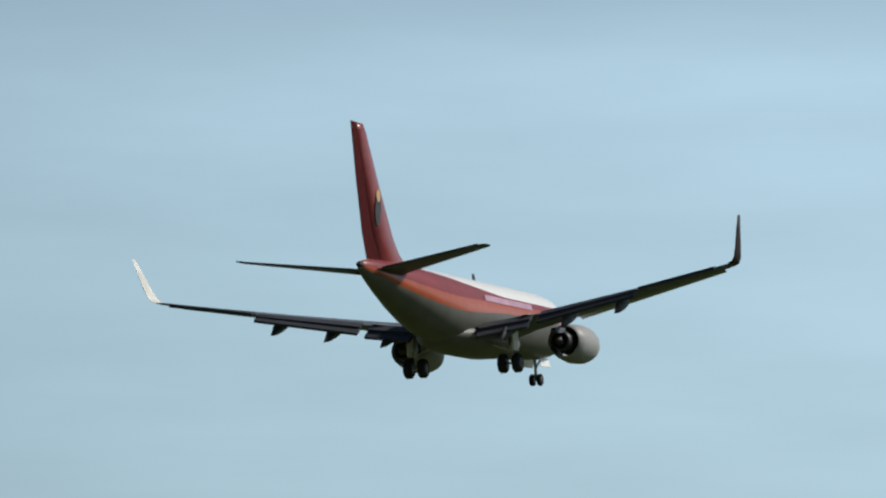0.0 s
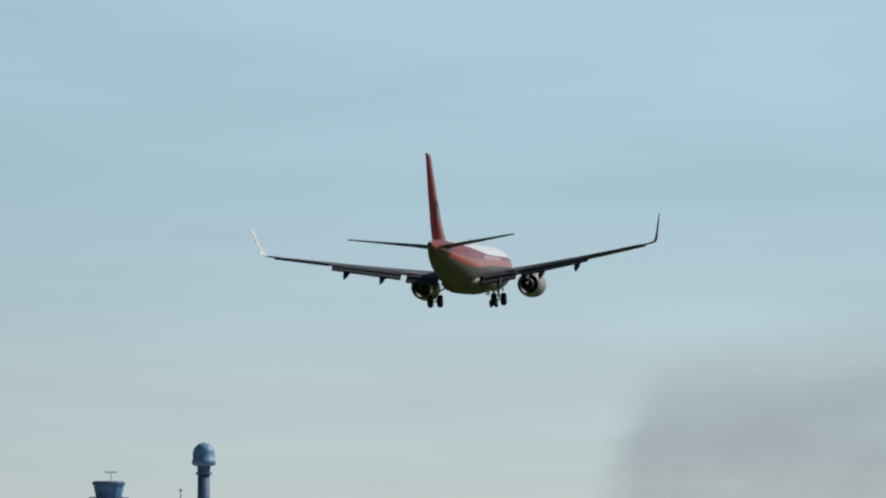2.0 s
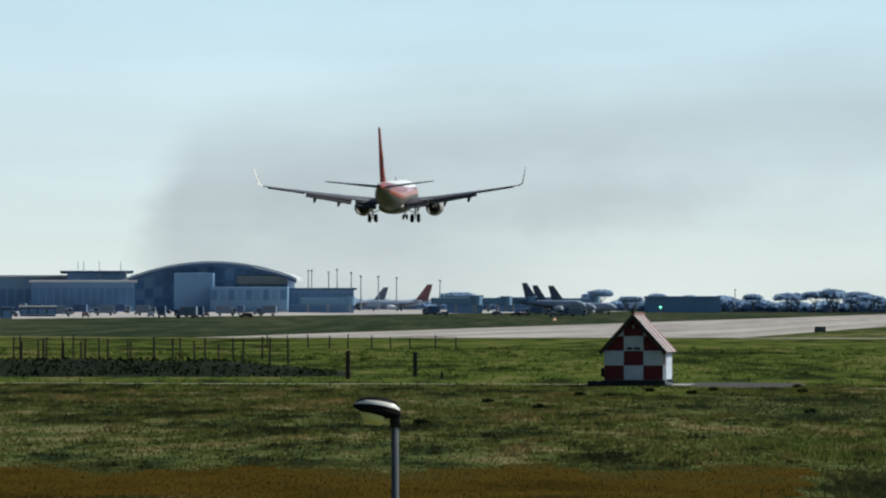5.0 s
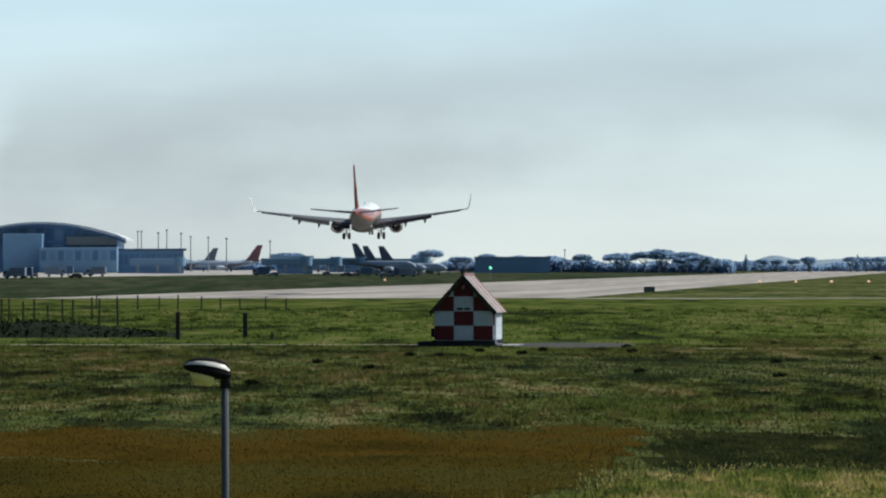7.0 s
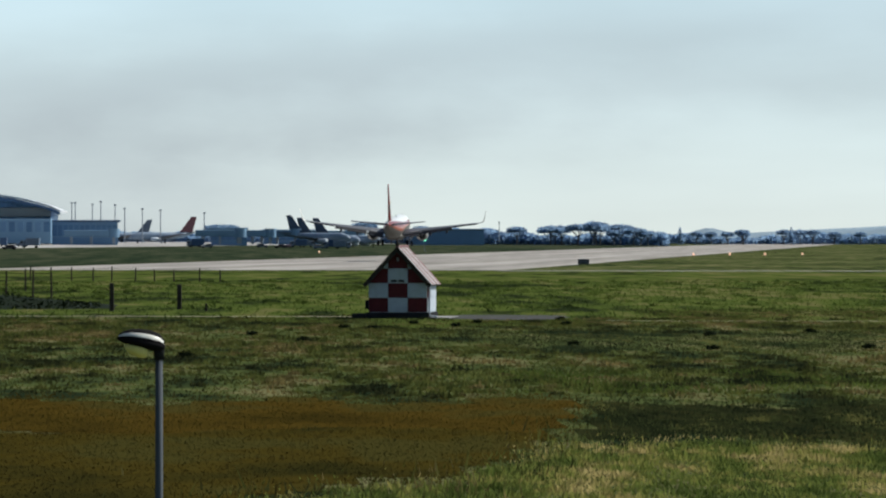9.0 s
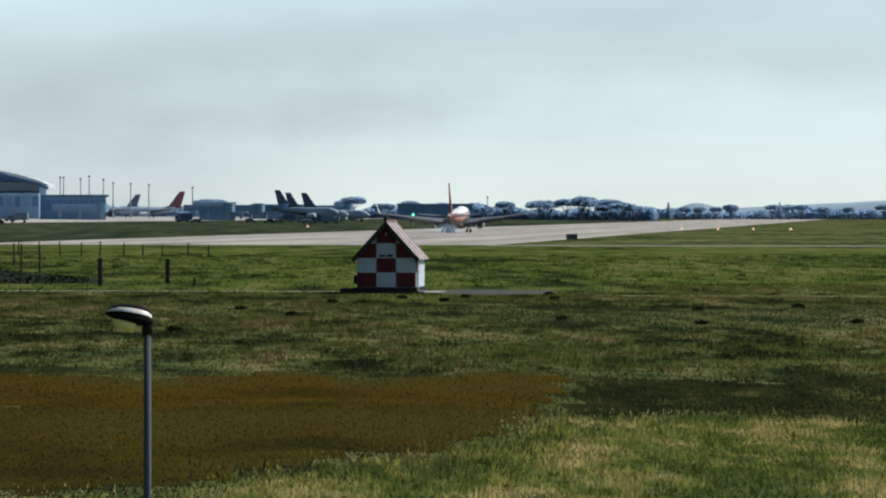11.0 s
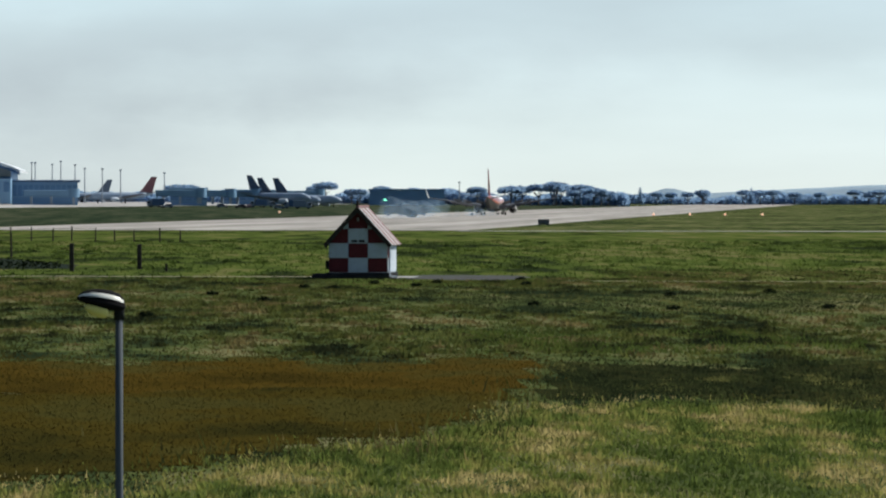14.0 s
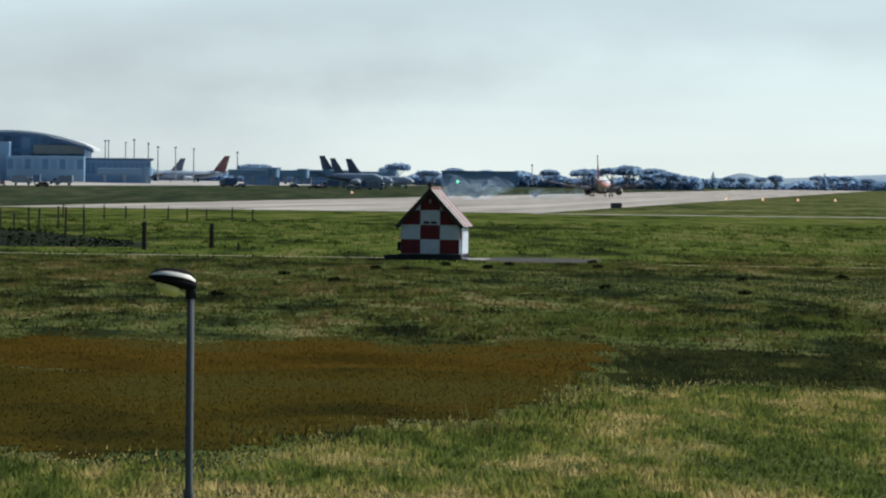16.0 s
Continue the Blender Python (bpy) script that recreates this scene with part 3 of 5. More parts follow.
# ---- marker posts, fence rows and the dark bank ----
def marker_post(x, y, h, w, material, name, label, group):
    ob = tagged(part(name, boxm(-w / 2, w / 2, -w / 2, w / 2, 0, h, w * 0.12), material), label, "post", group)
    ob.location = (x, y, 0)
    return ob


marker_post(-7.78, 243.2, 1.75, 0.28, M_DARKWOOD, "marker_post", "stout dark wooden marker post", "marker posts")
marker_post(-3.75, 250.0, 1.6, 0.28, M_DARKWOOD, "marker_post", "stout dark wooden marker post", "marker posts")
marker_post(-34.6, 249.8, 1.2, 0.17, M_HUTWHITE, "white_post", "short white boundary post", "white posts")
marker_post(-34.0, 249.8, 1.2, 0.17, M_HUTWHITE, "white_post", "short white boundary post", "white posts")
marker_post(-2.0, 243.0, 0.5, 0.14, M_DARKWOOD, "stake", "short dark wooden stake", "stakes")
rnd = random.Random(7)


def fence_row(n, x0, y0, x1, y1, h, rails):
    """A line of thin posts; every post is a part, and so is each wire."""
    fence = tagged(empty("field_fence"), "old thin-post wire fence on the airfield", "fence", "airfield fences")
    fence.location = (x0, y0, 0)
    dx, dy = x1 - x0, y1 - y0
    for i in range(n + 1):
        f = i / n
        hh = h * rnd.uniform(0.8, 1.08)
        p = part("fence_post", tubem([(0, 0, -0.05), (rnd.uniform(-0.04, 0.04), 0, hh)], [0.085, 0.07], 6), M_DARKWOOD, fence)
        p.location = (dx * f + rnd.uniform(-0.25, 0.25), dy * f, 0)
    for z in rails:
        part("wire", tubem([(0, 0, h * z), (dx, dy, h * z)], [0.012, 0.012], 4), M_DARKWOOD, fence)


fence_row(22, -58.0, 268.0, -26.0, 264.0, 2.2, (0.3, 0.6, 0.9))
fence_row(5, -50.0, 238.0, -31.0, 236.0, 1.2, (0.5, 0.9))
fence_row(34, -75.0, 318.0, -14.0, 300.0, 2.0, (0.35, 0.65, 0.92))
fence_row(26, -80.0, 360.0, -18.0, 335.0, 1.9, (0.5, 0.9))
fence_row(9, -22.0, 420.0, -2.0, 405.0, 1.5, (0.5, 0.9))


def make_bank():
    """A long low bank overgrown with dark shrubs, tapering to one end."""
    rng = random.Random(11)
    bank = tagged(empty("overgrown_bank", pose(-44, 260, 0)), "low dark bank overgrown with shrubs", "bank")
    bm = bmesh.new()
    rings = []
    for i in range(40):
        x = -42 + i * 2.0
        f = max(0.0, min(1.0, (36.8 - x) / 11))
        top = (0.98 + 0.2 * noise.noise((x * 0.15, 1, 2))) * max(0.02, f)
        rings.append([Vector((x, y, z)) for y, z in ((-10, -0.02), (-6, top * 0.35), (-2, top * 0.8), (0.5, top), (4, top * 0.9), (9, -0.02))])
    loft(bm, rings, cap=False, close=False)
    part("bank_earth", bm, M_BANK, bank, "bank earth darkened as in shade", True)
    bm = bmesh.new()
    for _ in range(7000):
        x = rng.uniform(-42, 35)
        f = min(1.0, (36.8 - x) / 11)
        y = rng.uniform(-9.5, 4)
        top = 1.02 * f * (1 - max(0, (-1 - y) / 9.5))
        c = Vector((x, y, max(0.03, rng.uniform(0.75, 1.02) * top * (1 + 0.15 * noise.noise((x * 0.4, y * 0.4, 3))))))
        s = 0.2
        bm.faces.new([bm.verts.new(c + Vector((rng.uniform(-s, s), rng.uniform(-s, s), rng.uniform(-s, s)))) for _ in range(3)])
    part("shrubs", bm, M_BUSH, bank, "bank shrubs darkened as in shade")


make_bank()


# ---- the aeroplane: nose along +x, left wing along +y, wheels at z = 0 ----
NOSE = 16.6


def foil(s, chord, y, z, thick, twist=0.0, k=7):
    """A wing section as a ring: leading edge s metres behind the nose."""
    up, low = [], []
    for i in range(k + 1):
        f = 0.5 - 0.5 * math.cos(math.pi * i / k)
        h = thick * chord * (2.97 * math.sqrt(f) - 1.26 * f - 3.52 * f * f + 2.84 * f ** 3 - 1.02 * f ** 4) * 0.5
        up.append((f, h * 1.15))
        low.append((f, -h * 0.8))
    pts = up + low[-2:0:-1]
    return [Vector((NOSE - s - f * chord, y, z + h - math.sin(twist) * f * chord)) for f, h in pts]


def slab(p, q, r, t, thick):
    """A thin closed plate from four corners."""
    pts = [Vector(c) for c in (p, q, r, t)]
    nrm = (pts[1] - pts[0]).cross(pts[3] - pts[0]).normalized() * thick * 0.5
    return loft(bmesh.new(), [[c + nrm for c in pts], [c - nrm for c in pts]])


def make_wheel(parent, x, y, z, r, w):
    bm = bmesh.new()
    prof = [(-w / 2, r * 0.62), (-w / 2, r * 0.9), (-w * 0.33, r), (w * 0.33, r), (w / 2, r * 0.9), (w / 2, r * 0.62)]
    loft(bm, [ring((0, d, 0), (1, 0, 0), (0, 0, 1), rr, rr, 20) for d, rr in prof])
    tyre = part("wheel", bm, M_TYRE, parent, "black aircraft tyre", True)
    tyre.location = (x, y, z)
    bm = bmesh.new()
    loft(bm, [ring((0, d, 0), (1, 0, 0), (0, 0, 1), rr, rr, 14) for d, rr in ((-w * 0.52, r * 0.25), (-w * 0.52, r * 0.55), (w * 0.52, r * 0.55), (w * 0.52, r * 0.25))])
    part("rim", bm, M_DKMETAL, tyre, "dark metal wheel rim", True)


def make_plane():
    jet = tagged(empty("passenger_jet"), "white and red-orange twin-engined passenger jet coming in to land", "aeroplane")
    # fuselage: distance behind the nose, half width, half height, height of the axis
    secs = [(0.05, 0.08, 0.08, 2.95), (0.5, 0.62, 0.6, 3.0), (1.3, 1.12, 1.1, 3.08), (2.4, 1.52, 1.55, 3.2), (3.8, 1.8, 1.88, 3.3), (5.4, 1.88, 2.0, 3.32),
            (9.0, 1.88, 2.0, 3.32), (12, 1.88, 2.0, 3.32), (15, 1.88, 2.0, 3.32), (18, 1.88, 2.0, 3.32), (20, 1.87, 1.99, 3.33), (22, 1.8, 1.88, 3.44),
            (24, 1.62, 1.66, 3.65), (26, 1.36, 1.38, 3.92), (28, 1.04, 1.07, 4.22), (29.6, 0.74, 0.8, 4.46), (30.9, 0.48, 0.56, 4.65), (31.7, 0.28, 0.34, 4.76), (32.0, 0.14, 0.18, 4.8)]
    fine = []
    for (a, b) in zip(secs, secs[1:]):
        for f in (0, 0.5):
            fine.append(tuple(u + (v - u) * f for u, v in zip(a, b)))
    fine.append(secs[-1])
    # rings whose points follow the edges of the painted bands: crown, red, orange, belly
    steps = ((6, 0), (4, 2), (3, 3), (10, 1))
    bands = [mi for n, mi in steps for _ in range(n)]
    bands = bands + bands[::-1]
    rings = []
    for s, w, h, z in fine:
        t = max(0.0, s - 14)
        low = 0.02 - t * 0.028
        mid = low + 0.3 + t * 0.012
        top = min(0.97, max(mid + 0.1, 0.5 + t * 0.034))
        marks = [math.pi / 2, math.asin(top), math.asin(mid), math.asin(low), -math.pi / 2]
        half = []
        for (n, _), a, b in zip(steps, marks, marks[1:]):
            half += [a + (b - a) * i / n for i in range(n)]
        angles = half + [-math.pi / 2] + [math.pi - a for a in half[:0:-1]]
        rings.append([Vector((NOSE - s, w * math.cos(a), z + h * math.sin(a))) for a in angles])
    bm = bmesh.new()
    loft(bm, rings, mi=lambda i, j: bands[j])
    part("fuselage", bm, [M_WHITE, M_BELLY, M_RED, M_ORANGE], jet, "white crown, red and orange bands, grey belly darkened as in shade", True)
    for sd in (1, -1):
        part("lilac_bar", slab((NOSE - 9.5, sd * 1.83, 3.86), (NOSE - 17.5, sd * 1.83, 3.86), (NOSE - 17.5, sd * 1.75, 4.2), (NOSE - 9.5, sd * 1.75, 4.2), 0.02), M_LILAC, jet, "pale lilac bar on the fuselage side")
    bm = bmesh.new()
    loft(bm, [ring((NOSE - s, 0, z), (0, 1, 0), (0, 0, 1), w, h, 20) for s, w, h, z in
              ((10.2, 0.4, 0.2, 1.6), (11.5, 1.7, 0.75, 1.75), (13.5, 2.0, 0.95, 1.8), (17.5, 2.0, 0.95, 1.8), (19.5, 1.7, 0.75, 1.8), (21.2, 0.5, 0.2, 1.75))])
    part("wing_fairing", bm, M_BELLY, jet, "grey wing root fairing darkened as in shade", True)
    bm = bmesh.new()
    loft(bm, [ring((NOSE - s, 0, z), (0, 1, 0), (0, 0, 1), r, r, 12) for s, z, r in ((31.9, 4.8, 0.17), (32.15, 4.82, 0.16), (32.2, 4.82, 0.09))])
    part("exhaust_pipe", bm, M_DKMETAL, jet, "dark exhaust pipe in the tail cone", True)
    # fin and rudder
    bm = bmesh.new()
    prof = [(25.6, 4.7, 29.2, 0.2), (24.8, 5.3, 29.4, 0.14), (26.1, 5.75, 29.65, 0.22), (27.0, 6.6, 30.3, 0.2), (29.0, 9.6, 31.2, 0.13), (30.55, 12.1, 32.0, 0.08), (30.95, 12.5, 32.1, 0.05)]
    rings = []
    for s0, z, s1, th in prof:
        c = s1 - s0
        rings.append([Vector((NOSE - s0 - c * f, d * th, z)) for f, d in ((0, 0), (0.12, 0.8), (0.4, 1), (1, 0.5), (1, -0.5), (0.4, -1), (0.12, -0.8))])
    loft(bm, rings)
    fin = part("tail_fin", bm, M_RED, jet, "tall red tail fin", True)
    bm = bmesh.new()
    loft(bm, [[Vector((NOSE - a, th, z)), Vector((NOSE - b, 0.02, z)), Vector((NOSE - b, -0.02, z)), Vector((NOSE - a, -th, z))] for a, b, z, th in
              ((29.25, 30.9, 5.0, 0.1), (29.64, 31.2, 5.75, 0.11), (30.29, 31.55, 6.6, 0.1), (31.19, 32.2, 9.6, 0.065), (31.99, 32.62, 12.1, 0.04), (32.09, 32.7, 12.5, 0.025))])
    part("rudder", bm, M_DKRED, fin, "dark red rudder")
    for side in (1, -1):
        # emblem on the fin: a dark horned head on a pale patch, as plain shapes
        bm = bmesh.new()
        loft(bm, [ring((NOSE - 29.55, side * d, 8.0), (0.95, 0, -0.3), (0.2, 0, 0.98), 0.42 * w, 0.95 * w, 18) for d, w in ((0.12, 1), (0.19, 1), (0.2, 0.9))])
        part("emblem", bm, M_BLACK, fin, "dark animal-head emblem patch")
        bm = bmesh.new()
        loft(bm, [ring((NOSE - 29.5, side * d, 8.75), (0.95, 0, -0.3), (0.2, 0, 0.98), 0.26 * w, 0.34 * w, 14) for d, w in ((0.12, 1), (0.2, 1), (0.21, 0.85))])
        part("emblem_band", bm, M_TAN, fin, "tan emblem band")
    for sd in (1, -1):
        # tailplane
        bm = bmesh.new()
        loft(bm, [foil(s, c, sd * y, z, th, 0.0, 5) for s, c, y, z, th in ((27.3, 3.6, 0.5, 4.62, 0.11), (28.1, 3.1, 2.0, 4.82, 0.1), (30.9, 1.35, 7.0, 5.42, 0.09), (31.3, 0.9, 7.17, 5.44, 0.06))])
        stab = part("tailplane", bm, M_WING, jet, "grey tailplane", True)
        part("elevator", slab((NOSE - 30.55, sd * 1.0, 4.70), (NOSE - 31.35, sd * 1.0, 4.66), (NOSE - 32.65, sd * 6.9, 5.38), (NOSE - 32.2, sd * 6.9, 5.4), 0.07), M_WINGDK, stab, "dark elevator edge")
        # wing
        bm = bmesh.new()
        wsec = [(10.9, 7.9, 1.2, 2.3, 0.13), (12.3, 6.4, 3.2, 2.62, 0.125), (13.35, 5.0, 5.4, 2.94, 0.12), (15.8, 3.5, 10.2, 3.62, 0.11), (18.6, 1.95, 15.8, 4.46, 0.1), (19.3, 1.6, 17.1, 4.68, 0.1)]
        loft(bm, [foil(s, c, sd * y, z, th, 0.02) for s, c, y, z, th in wsec])
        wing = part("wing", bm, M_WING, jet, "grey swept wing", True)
        # winglet, curving up from the tip
        bm = bmesh.new()
        rings = []
        for q, (dy, dz, s, c) in enumerate(((0, 0, 19.3, 1.6), (0.28, 0.1, 19.5, 1.5), (0.45, 0.35, 19.75, 1.35), (0.6, 0.9, 20.2, 1.1), (0.8, 1.75, 20.85, 0.8), (0.98, 2.5, 21.4, 0.5))):
            lean = min(1.0, q / 3.0) * radians(78)
            rings.append([Vector((p.x, sd * (17.1 + dy - (p.z) * math.sin(lean)), 4.68 + dz + p.z * math.cos(lean))) for p in foil(s, c, 0, 0, 0.1)])
        loft(bm, rings)
        # sun on the left tip and shade on the right are put in by paint
        part("winglet", bm, M_TIPLIT if sd > 0 else M_TIPSHADED, wing, "upswept wing tip", True)
        # flaps, lowered for landing, in three slotted rows
        for y0, y1, s0, s1, z0, z1, c0, c1, dn in ((2.0, 4.9, 18.5, 18.15, 2.42, 2.78, 1.5, 1.4, 34), (5.4, 11.4, 18.1, 19.25, 2.92, 3.75, 1.3, 0.85, 32)):
            for st, dd in ((0.0, 0.55), (0.55, 1.0)):
                d0, d1 = radians(dn * (0.7 + 0.5 * st)), radians(dn * (0.7 + 0.5 * st))
                a = lambda s, y, z, c, f, d: (NOSE - s - c * f * math.cos(d), sd * y, z - c * f * math.sin(d))
                part("flap", slab(a(s0, y0, z0, c0, st + 0.02, d0), a(s0, y0, z0, c0, dd, d0), a(s1, y1, z1, c1, dd, d1), a(s1, y1, z1, c1, st + 0.02, d1), 0.16), M_WINGDK, wing, "lowered trailing flap")
        part("aileron", slab((NOSE - 19.15, sd * 11.6, 3.8), (NOSE - 19.8, sd * 11.6, 3.72), (NOSE - 20.8, sd * 16.3, 4.46), (NOSE - 20.4, sd * 16.3, 4.5), 0.2), M_WINGDK, wing, "aileron")
        part("leading_slat", slab((NOSE - 14.0, sd * 6.2, 3.0), (NOSE - 13.45, sd * 6.2, 2.85), (NOSE - 18.65, sd * 16.4, 4.46), (NOSE - 18.95, sd * 16.4, 4.55), 0.1), M_METAL, wing, "bright leading-edge slat")
        for y, s, z, ln in ((3.6, 17.0, 2.3, 3.2), (7.1, 16.9, 2.8, 3.1), (10.3, 17.3, 3.28, 2.8)):
            bm = bmesh.new()
            loft(bm, [ring((NOSE - s - f * ln, sd * y, z - 0.55 * f * f * ln * 0.55), (0, 1, 0), (0, 0, 1), 0.22 * w + 0.01, 0.4 * w + 0.01, 10) for f, w in ((0, 0.1), (0.2, 0.7), (0.45, 1), (0.75, 0.8), (1, 0.06))])
            part("flap_fairing", bm, M_WINGDK, wing, "pointed flap-track fairing", True)
        # engine
        bm = bmesh.new()
        ey, ez = sd * 4.83, 1.62
        loft(bm, [ring((NOSE - s, ey, ez + dz), (0, 1, 0), (0, 0, 1), r, r * 0.97, 28) for s, r, dz in
                  ((9.35, 0.78, 0), (9.2, 0.9, 0), (9.3, 1.0, 0), (9.9, 1.13, 0), (10.9, 1.18, 0), (12.0, 1.1, 0.02), (12.9, 0.95, 0.05), (12.92, 0.88, 0.05), (12.3, 0.86, 0.04))], cap=False)
        eng = part("engine", bm, M_COWL, jet, "white rounded jet engine cowl greyed as in shade", True)
        bm = bmesh.new()
        loft(bm, [ring((NOSE - s, ey, ez + 0.04), (0, 1, 0), (0, 0, 1), r, r, 24) for s, r in ((10.2, 0.85), (12.4, 0.7), (13.3, 0.55), (13.6, 0.5), (13.5, 0.42), (13.2, 0.4))])
        part("engine_core", bm, M_DKMETAL, eng, "sooty dark exhaust core", True)
        bm = bmesh.new()
        loft(bm, [ring((NOSE - s, ey, ez + 0.04), (0, 1, 0), (0, 0, 1), r, r, 16) for s, r in ((13.0, 0.38), (13.6, 0.28), (14.1, 0.05))])
        part("exhaust_cone", bm, M_DKMETAL, eng, "dark exhaust cone", True)
        part("pylon", loft(bmesh.new(), [[Vector((NOSE - s, ey + d, z)) for s, z in ((10.2, 2.55), (14.5, 2.35), (14.8, 2.05), (13.0, 2.1), (11.5, 2.4))] for d in (0.16, -0.16)]), M_WING, eng, "grey engine pylon")
        # main gear
        bm = bmesh.new()
        tube(bm, [(0.1, sd * 2.9, 2.2), (0, sd * 2.86, 0.5)], [0.14, 0.11], 10)
        tube(bm, [(0, sd * 1.3, 1.7), (0, sd * 2.84, 1.0)], [0.07, 0.07], 8)
        tube(bm, [(0.0, sd * 2.3, 0.3), (0.0, sd * 3.42, 0.3)], [0.07, 0.07], 8)
        tube(bm, [(0.12, sd * 2.86, 1.3), (0.4, sd * 2.86, 0.85), (0.1, sd * 2.86, 0.45)], [0.05, 0.05, 0.05], 6)
        gear = part("main_gear", bm, M_METAL, jet, "grey main landing-gear leg", True)
        for dy in (-0.43, 0.43):
            make_wheel(gear, 0, sd * 2.86 + dy, 0.3, 0.56, 0.4)
        part("gear_door", slab((0.5, sd * 3.18, 2.25), (-0.5, sd * 3.18, 2.25), (-0.4, sd * 3.22, 1.0), (0.4, sd * 3.22, 1.0), 0.05), M_WHITE, gear, "white gear-leg door")
    # nose gear
    bm = bmesh.new()
    tube(bm, [(12.4, 0, 1.8), (12.6, 0, 0.25)], [0.1, 0.08], 10)
    tube(bm, [(13.6, 0, 1.6), (12.6, 0, 0.9)], [0.06, 0.06], 8)
    tube(bm, [(12.6, -0.3, 0.2), (12.6, 0.3, 0.2)], [0.05, 0.05], 8)
    gear = part("nose_gear", bm, M_METAL, jet, "grey nose landing-gear leg", True)
    for dy in (-0.24, 0.24):
        make_wheel(gear, 12.6, dy, 0.2, 0.36, 0.24)
    for dy in (-0.45, 0.45):
        part("gear_door", slab((13.6, dy, 1.5), (11.9, dy, 1.45), (11.9, dy * 1.25, 0.95), (13.6, dy * 1.25, 1.0), 0.04), M_WHITE, gear, "white nose gear door")
    part("antenna", loft(bmesh.new(), [[Vector((NOSE - s, d, z)) for s, z in ((14.0, 5.25), (14.5, 5.25), (14.55, 5.75), (14.35, 5.75))] for d in (0.03, -0.03)]), M_BLACK, jet, "small dark blade antenna")
    # ground spoilers, raised after the wheels touch
    lids = []
    for sd in (1, -1):
        for y0, y1, s, z, ln in ((2.4, 4.7, 16.75, 2.78, 1.1), (5.9, 8.2, 16.9, 3.12, 0.9), (8.4, 10.8, 17.6, 3.4, 0.8)):
            sw = 0.33 * (y1 - y0)
            # paler than the wing: the sun on raised panels is in the colour
            lid = part("spoiler", slab((0, 0, 0), (-ln, 0, 0), (-ln - sw, sd * (y1 - y0), 0.15 * (y1 - y0)), (-sw, sd * (y1 - y0), 0.15 * (y1 - y0)), 0.05), M_LAMPTOP, jet, "hinged wing spoiler panel, pale as if sunlit")
            lids.append((lid, NOSE - s, sd * y0, z - 0.2))
    return jet, lids


jet, spoilers = make_plane()


# ---- the checkered hut, squared up with the runway ----
def make_hut():
    hut = tagged(empty("checkered_hut", pose(8.92, 222.0, 0, 0, 0, -9.81)), "small gabled airfield hut in red and white checks", "hut")
    hw, base, eave, peak, dep = 1.66, 0.34, 2.1, 3.92, 3.9
    part("plinth", boxm(-hw - 0.1, hw + 0.1, -0.1, dep + 0.1, 0, base - 0.02, 0.02), M_BASE, hut, "dark low plinth")
    part("wall", loft(bmesh.new(), [[Vector((x, y, z)) for x, z in ((-hw, base - 0.02), (hw, base - 0.02), (hw, eave), (0, peak), (-hw, eave))] for y in (0.03, dep)]), M_HUTWHITE, hut, "white painted side and back walls")
    cols = [-hw, -hw / 3, hw / 3, hw]
    rows = [base, 1.15, 1.97, 2.79, peak]

    def roofline(x):
        return peak - abs(x) * (peak - eave) / hw

    for i in range(3):
        for j in range(4):
            x0, x1, z0, z1 = cols[i] + 0.012, cols[i + 1] - 0.012, rows[j] + 0.012, rows[j + 1] - 0.012
            pts = [(x0, z0), (x1, z0)]
            t0, t1 = roofline(x0) - 0.02, roofline(x1) - 0.02
            if max(t0, t1, roofline((x0 + x1) / 2)) <= z0:
                continue
            # the top edge follows the gable
            tops = []
            for q in range(7):
                x = x1 + (x0 - x1) * q / 6
                tops.append((x, max(z0 + 0.001, min(z1, roofline(x) - 0.02))))
            pts += tops
            red = (i + j) % 2 == 0
            bm = loft(bmesh.new(), [[Vector((x, y, z)) for x, z in pts] for y in (-0.02, 0.03)])
            part("check_panel", bm, M_HUTRED if red else M_HUTWHITE, hut, "dark red painted square" if red else "white painted square")
    # two unreadable dark marks on the middle white square
    for x in (-0.22, 0.2):
        part("marking", boxm(x - 0.17, x + 0.17, -0.035, -0.02, 2.03, 2.16), M_BASE, hut, "small dark marking bar")
    part("gable_lamp", boxm(-0.06, 0.06, -0.16, -0.02, 3.2, 3.42, 0.02), M_LAMPTOP, hut, "small pale lamp under the gable")
    ov = 0.24
    for sd in (1, -1):
        a = Vector((sd * (hw + ov), 0, eave - ov * (peak - eave) / hw))
        b = Vector((0, 0, peak + 0.02))
        nrm = Vector((sd * (peak - eave), 0, hw)).normalized()
        # corrugated roof sheets side by side
        n = 6
        for k in range(n):
            y0, y1 = -0.32 + k * (dep + 0.64) / n, -0.32 + (k + 1) * (dep + 0.64) / n - 0.03
            bm = loft(bmesh.new(), [[a + Vector((0, y, 0)), b + Vector((0, y, 0)), b + nrm * 0.07 + Vector((0, y, 0)), a + nrm * 0.07 + Vector((0, y, 0))] for y in (y0, y1)])
            part("roof_sheet", bm, M_ROOFTILE if k % 2 else M_LAMPTOP, hut, "faded red roof sheet" if k % 2 else "faded white roof sheet")
        bm = loft(bmesh.new(), [[p + Vector((0, y, 0)) for p in (a - nrm * 0.16, b - nrm * 0.16, b + nrm * 0.08, a + nrm * 0.08)] for y in (-0.38, -0.33)])
        part("barge_board", bm, M_DARKWOOD, hut, "dark gable board")
    # side panels towards the runway light
    for k in range(3):
        y0, y1 = 0.04 + k * dep / 3, 0.02 + (k + 1) * dep / 3 - 0.02
